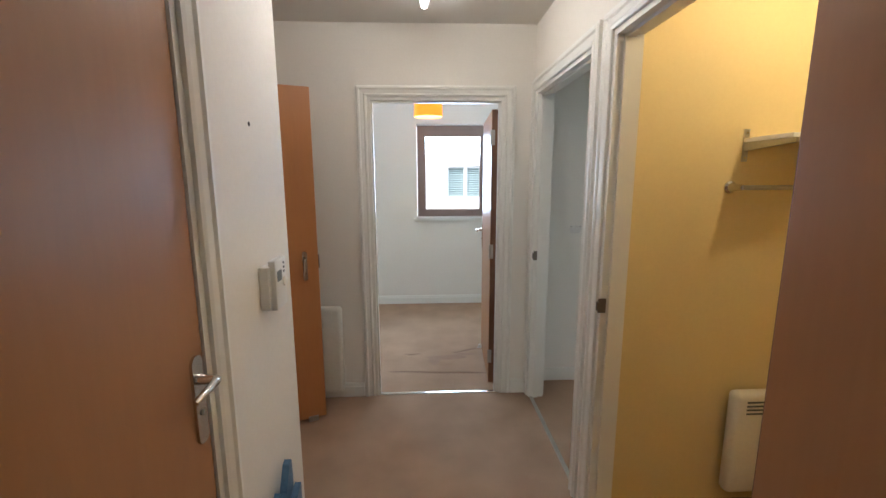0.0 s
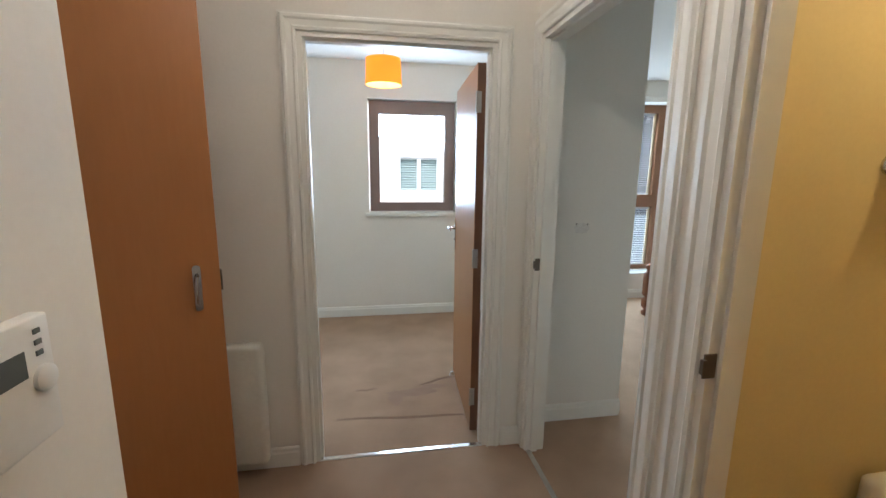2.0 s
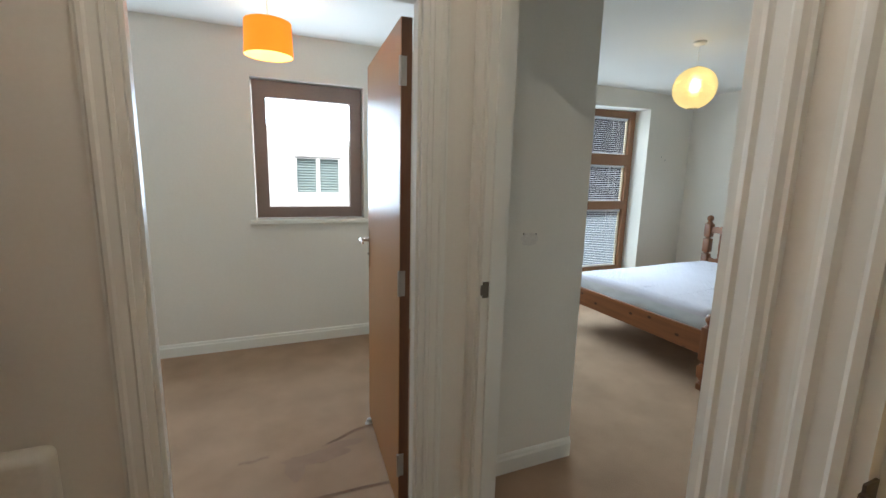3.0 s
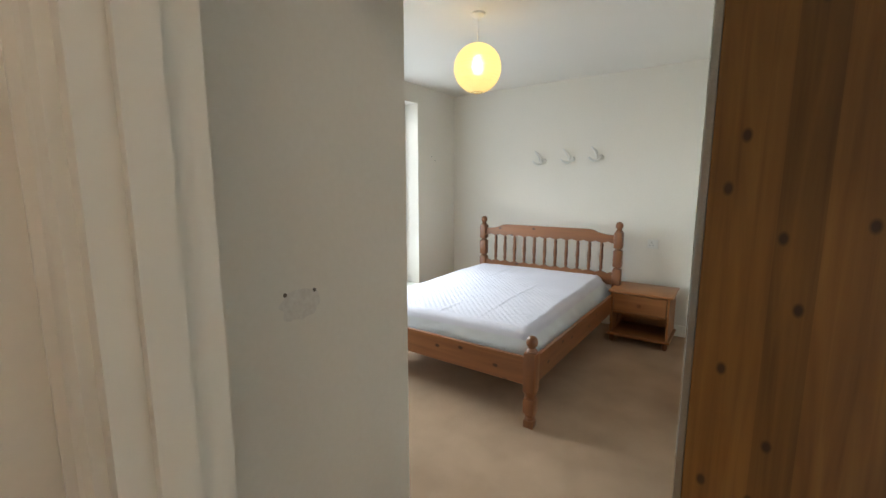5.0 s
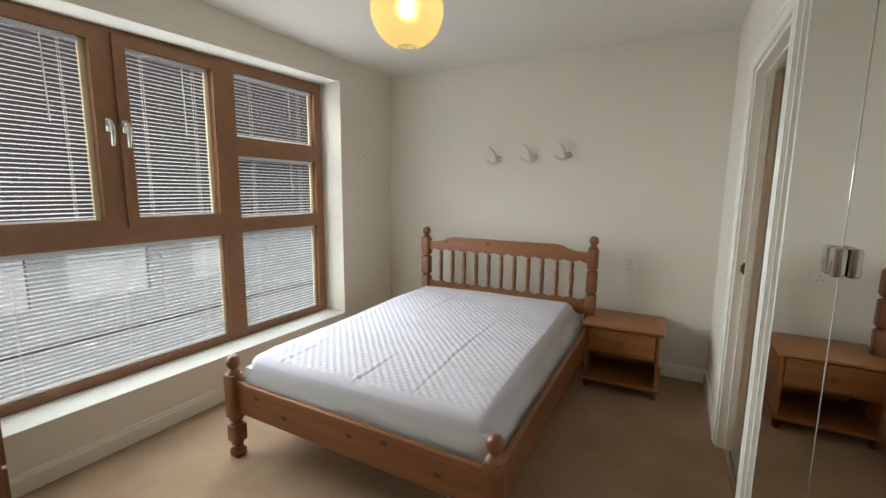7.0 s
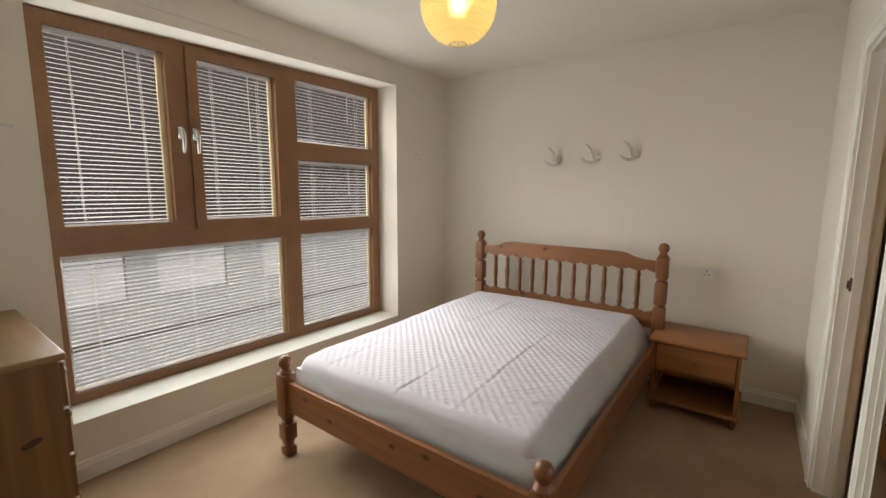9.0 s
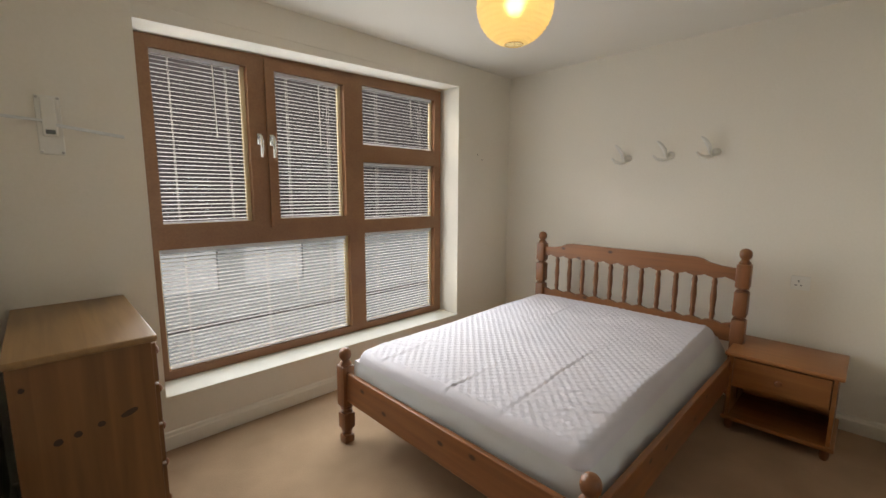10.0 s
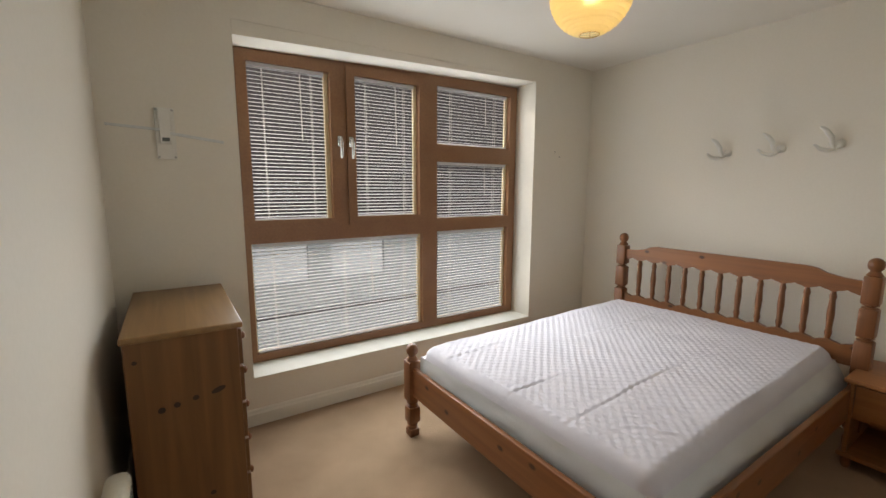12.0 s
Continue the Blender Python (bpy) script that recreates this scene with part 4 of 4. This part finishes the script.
for k in range(5):
    z = 0.068 + k * 0.158
    d_ = part("drawer", box(bm_new(), CX - 0.0035, 0.02, z, CX + 0.012, CY - 0.02, z + 0.148, 0.003), PINE_CHEST, ch)
    for y in (0.16, CY - 0.16):
        part("knob", lathe(bm_new(), [(0.009, 0), (0.008, 0.008), (0.015, 0.016), (0.016, 0.022), (0.008, 0.028)], 0, 0, 0, 16, Matrix.Translation((CX + 0.012, y, z + 0.075)) @ pose(0, 0, 0, 0, 90)), PINE_Z, d_, "round wooden knob", True)

for kx, kz, kr, ks in ((0.098, 0.591, 0.012, 1.0), (0.147, 0.600, 0.011, 1.0), (0.208, 0.612, 0.010, 1.1), (0.285, 0.624, 0.011, 2.4), (0.031, 0.789, 0.008, 1.0), (0.24, 0.20, 0.010, 1.0)):
    kb = bm_new()
    kb.faces.new([kb.verts.new((kx + kr * ks * math.cos(a) * (1 + 0.2 * noise.noise((math.cos(a), math.sin(a), kx * 40))), -0.0008, kz + kr * math.sin(a) + 0.5 * kr * (ks - 1) * math.cos(a))) for a in [i * math.pi / 9 for i in range(18)]])
    part("knot", kb, KNOT, ch, "dark knot in the pine side")

# ---- wardrobe with mirror doors ----
wd = thing("wardrobe", 2.29, 3.04, 0, "pine wardrobe with two tall mirrored doors", "wardrobe")
WL, WD, WH = 1.195, 0.54, 2.2
part("side", box(bm_new(), 0.0, 0.0, 0.0, 0.02, WD, WH, 0.002), PINE_WARD, wd, "knotty varnished pine side panel")
part("side", box(bm_new(), WL - 0.02, 0.0, 0.0, WL, WD, WH, 0.002), PINE_WARD, wd)
part("top", box(bm_new(), 0.0205, 0.0, WH - 0.03, WL - 0.0205, WD, WH), PINE_WARD, wd)
part("back", box(bm_new(), 0.0205, 0.0, 0.03, WL - 0.0205, 0.008, WH - 0.031), PINE_WARD, wd)
part("base", box(bm_new(), 0.0205, 0.01, 0.0, WL - 0.0205, WD - 0.01, 0.04), PINE_WARD, wd)
for x0, x1, kx in ((0.0, 0.5955, 0.574), (0.5995, WL, 0.621)):
    dd = part("mirror_door", box(bm_new(), x0, WD + 0.002, 0.015, x1, WD + 0.020, WH, 0.001), STEEL, wd, "grey metal backed door")
    part("mirror", box(bm_new(), x0 + 0.002, WD + 0.0205, 0.017, x1 - 0.002, WD + 0.0245, WH - 0.002, 0.001), MIRROR, dd, "clear mirror glass")
    hb = bm_new()
    box(hb, kx - 0.016, WD + 0.0248, 1.215, kx + 0.016, WD + 0.048, 1.275, 0.006)
    part("knob", hb, CHROME, dd, "square chrome knob", True)

# ---- lantern ----
ln = thing("paper_lantern", 3.30, 4.944, H, "round white paper lantern pendant, lit warm", "pendant light")
part("ceiling_rose", lathe(bm_new(), [(0.045, 0), (0.045, -0.012), (0.03, -0.026), (0.008, -0.034)], 0, 0, 0, 24), PLASTIC, ln, "", True)
part("flex", tube(bm_new(), [(0, 0, -0.03), (0, 0, -0.26)], 0.003, 8), PLASTIC, ln)
R, ZC = 0.150, -0.330
b = bm_new()
prof = []
NR = 22
for i in range(NR * 3 + 1):
    a = radians(14) + (math.pi - radians(28)) * i / (NR * 3)
    rr = R * (1.0 + (0.009 if i % 3 == 0 else -0.005))
    prof.append((rr * math.sin(a), ZC + rr * math.cos(a)))
seg = 40
rings = [[b.verts.new((r * math.cos(2 * math.pi * k / seg), r * math.sin(2 * math.pi * k / seg), z)) for k in range(seg)] for r, z in prof]
for p, q in zip(rings, rings[1:]):
    for k in range(seg):
        b.faces.new((p[k], p[(k + 1) % seg], q[(k + 1) % seg], q[k]))
globe = part("globe", b, GLOBE, ln, "ribbed paper globe", True)
for s in (1, -1):
    part("rim", tube(bm_new(), [(R * math.sin(radians(14)) * math.cos(t), R * math.sin(radians(14)) * math.sin(t), ZC + s * R * math.cos(radians(14))) for t in [k * math.pi / 12 for k in range(25)]], 0.002, 6), GLOBE_RIB, ln)
part("bulb", lathe(bm_new(), [(0.014, -0.26), (0.028, -0.295), (0.032, -0.325), (0.022, -0.353), (0.004, -0.361)], 0, 0, 0, 18), GBULB, ln, "glowing bulb", True)

for k in range(4):
    ca, sa = math.cos(math.pi * (k / 2 + 0.2)), math.sin(math.pi * (k / 2 + 0.2))
    part("wire", tube(bm_new(), [(0.036 * ca, 0.036 * sa, ZC - 0.144), (0.050 * ca, 0.050 * sa, ZC), (0.036 * ca, 0.036 * sa, ZC + 0.144)], 0.0016, 6), GLOBE_RIB, ln, "thin wire stretcher")

# ---- coat hooks ----
for y, z in ((5.255, 1.652), (4.950, 1.660), (4.668, 1.668)):
    hk = thing("coat_hook", 5.215, y, z, "cream painted double coat hook on the wall", "coat hook", "coat hooks")
    part("back_plate", lathe(bm_new(), [(0.026, 0), (0.026, 0.006), (0.018, 0.016), (0.008, 0.022)], 0, 0, 0, 20, pose(0, 0, 0, 0, -90)), PLASTIC, hk, "", True)
    part("upper_prong", tube(bm_new(), [(-0.012, 0.004, -0.012), (-0.024, 0.020, -0.030), (-0.034, 0.028, 0.0), (-0.044, 0.034, 0.040), (-0.058, 0.056, 0.078), (-0.072, 0.080, 0.100)], [0.010, 0.010, 0.012, 0.015, 0.013, 0.006], 12), PLASTIC, hk, "", True)
    part("lower_prong", tube(bm_new(), [(-0.022, 0.018, -0.030), (-0.045, 0.045, -0.036), (-0.066, 0.075, -0.026), (-0.082, 0.098, 0.0)], [0.010, 0.012, 0.011, 0.007], 12), PLASTIC, hk, "", True)

# ---- socket ----
so = thing("wall_socket", 5.215, 4.153, 0.846, "white plastic single wall socket", "socket")
part("plate", box(bm_new(), -0.010, -0.046, -0.043, 0.0, 0.046, 0.043, 0.003), PLASTIC, so)
for dy, dz, w_, h_ in ((0.008, 0.012, 0.003, 0.006), (-0.004, -0.014, 0.005, 0.003), (0.020, -0.014, 0.005, 0.003)):
    part("pin_slot", box(bm_new(), -0.0108, dy - w_, dz - h_, -0.0095, dy + w_, dz + h_), PLASTIC_GREY, so)
part("switch", box(bm_new(), -0.0135, -0.030, -0.002, -0.0095, -0.018, 0.020, 0.001), PLASTIC, so)

# ---- wall bracket by the window ----
wb = thing("wall_bracket", 1.95, 6.41, 1.67, "white steel wall bracket plate with two clear arms", "bracket")
part("plate", box(bm_new(), -0.042, -0.008, -0.125, 0.042, 0.0, 0.125, 0.003), PLASTIC, wb)
part("boss", box(bm_new(), -0.026, -0.032, -0.05, 0.026, -0.008, 0.115, 0.005), PLASTIC, wb)
part("tag", box(bm_new(), -0.016, -0.034, -0.040, 0.016, -0.0325, -0.022), PLASTIC_GREY, wb)
for x in (-0.034, 0.034):
    for z in (-0.115, 0.115):
        part("screw", lathe(bm_new(), [(0.006, 0), (0.005, 0.003)], 0, 0, 0, 10, Matrix.Translation((x, -0.008, z)) @ pose(0, 0, 0, 90)), STEEL, wb)
part("arm", box(bm_new(), 0.0, -0.003, -0.007, 0.235, 0.003, 0.007, 0.001, Matrix.Translation((0.02, -0.03, 0.0)) @ pose(0, 0, 0, 0, 8, -6)), CLEAR, wb, "clear plastic arm")
part("arm", box(bm_new(), -0.215, -0.003, -0.006, 0.0, 0.003, 0.006, 0.001, Matrix.Translation((-0.02, -0.03, 0.015)) @ pose(0, 0, 0, 0, 3, 0)), CLEAR, wb, "clear plastic arm")

# scuffed filler on the bedroom entry wall
b = bm_new()
rim = [b.verts.new((1.368 + 0.045 * math.cos(a) * (1 + 0.3 * noise.noise((math.cos(a) * 2, math.sin(a) * 2, 1))), 4.1688, 1.145 + 0.030 * math.sin(a) * (1 + 0.4 * noise.noise((math.cos(a) * 2, math.sin(a) * 2, 5))))) for a in [i * math.pi / 16 for i in range(32)]]
b.faces.new(rim)
single("wall_scuff", b, SMUDGE, "brown scuff in the plaster round two screws", "scuff", "stuff")

# ---- outside ----
single("ground", box(bm_new(), -60, 6.9, -3.2, 70, 400, -3.0), PAVING, "grey paved courtyard ground outside the windows", "ground", "structure")
fc = thing("apartment_building", 1.5, 14.0, -3.0, "white rendered apartment building across the courtyard", "building")
WINS = [(-0.55, 0.61, 3.90, 4.86), (-0.55, 0.61, 5.75, 6.45), (-4.2, -3.0, 3.9, 4.86), (-4.2, -3.0, 1.0, 2.0)]
part("wall", pierced(bm_new(), 1, 0.0, 0.4, -16.0, 1.1, 0.0, 8.5, WINS), FACADE, fc, "bright white rendered wall")
part("roof", box(bm_new(), -16.2, -0.2, 8.5, 1.3, 6.0, 8.75), PAVING, fc)
for x0, x1, z0, z1 in WINS:
    wn_ = part("window", pierced(bm_new(), 1, 0.05, 0.15, x0, x1, z0, z1, [(x0 + 0.06, (x0 + x1) / 2 - 0.05, z0 + 0.05, z1 - 0.05), ((x0 + x1) / 2 + 0.05, x1 - 0.06, z0 + 0.05, z1 - 0.05)]), FACADE, fc, "white window frame")
    shut = PALE2 if z0 > 5 else LOUVRE
    part("backing", box(bm_new(), x0, 0.2, z0, x1, 0.22, z1), shut, wn_)
    for k in range(13):
        z = z0 + 0.07 + k * (z1 - z0 - 0.14) / 12
        for a, c in ((x0 + 0.06, (x0 + x1) / 2 - 0.05), ((x0 + x1) / 2 + 0.05, x1 - 0.06)):
            part("louvre", box(bm_new(), a, -0.03, -0.005, c, 0.03, 0.005, 0, Matrix.Translation((0, 0.11, z)) @ pose(0, 0, 0, -35)), shut, wn_)
gb = thing("office_building", 9.0, 15.5, -3.0, "grey clad building with pale lower storey across the courtyard", "building")
GW = [(-5.4, -3.9, 1.8, 3.0), (-3.25, -1.59, 1.8, 3.0), (-0.47, 0.4, 1.8, 3.0)]
part("wall", pierced(bm_new(), 1, 0.0, 0.4, -6.3, 9.0, 3.06, 11.0), FACADE_DARK, gb, "dark grey cladding")
part("lower_wall", pierced(bm_new(), 1, 0.05, 0.4, -6.3, 9.0, 0.0, 3.05, GW), LOWER, gb, "grey lower wall")
part("ledge", box(bm_new(), -6.3, 0.0, 0.90, 9.0, 0.049, 0.98), FACADE_DARK, gb, "dark grey ledge")
for x0, x1, z0, z1 in GW:
    part("panel", box(bm_new(), x0 + 0.02, 0.12, z0 + 0.02, x1 - 0.02, 0.2, z1 - 0.02), PALE, gb, "pale infill panel")
part("roof", box(bm_new(), -5.4, -0.1, 11.0, 9.1, 6.0, 11.2), PAVING, gb)
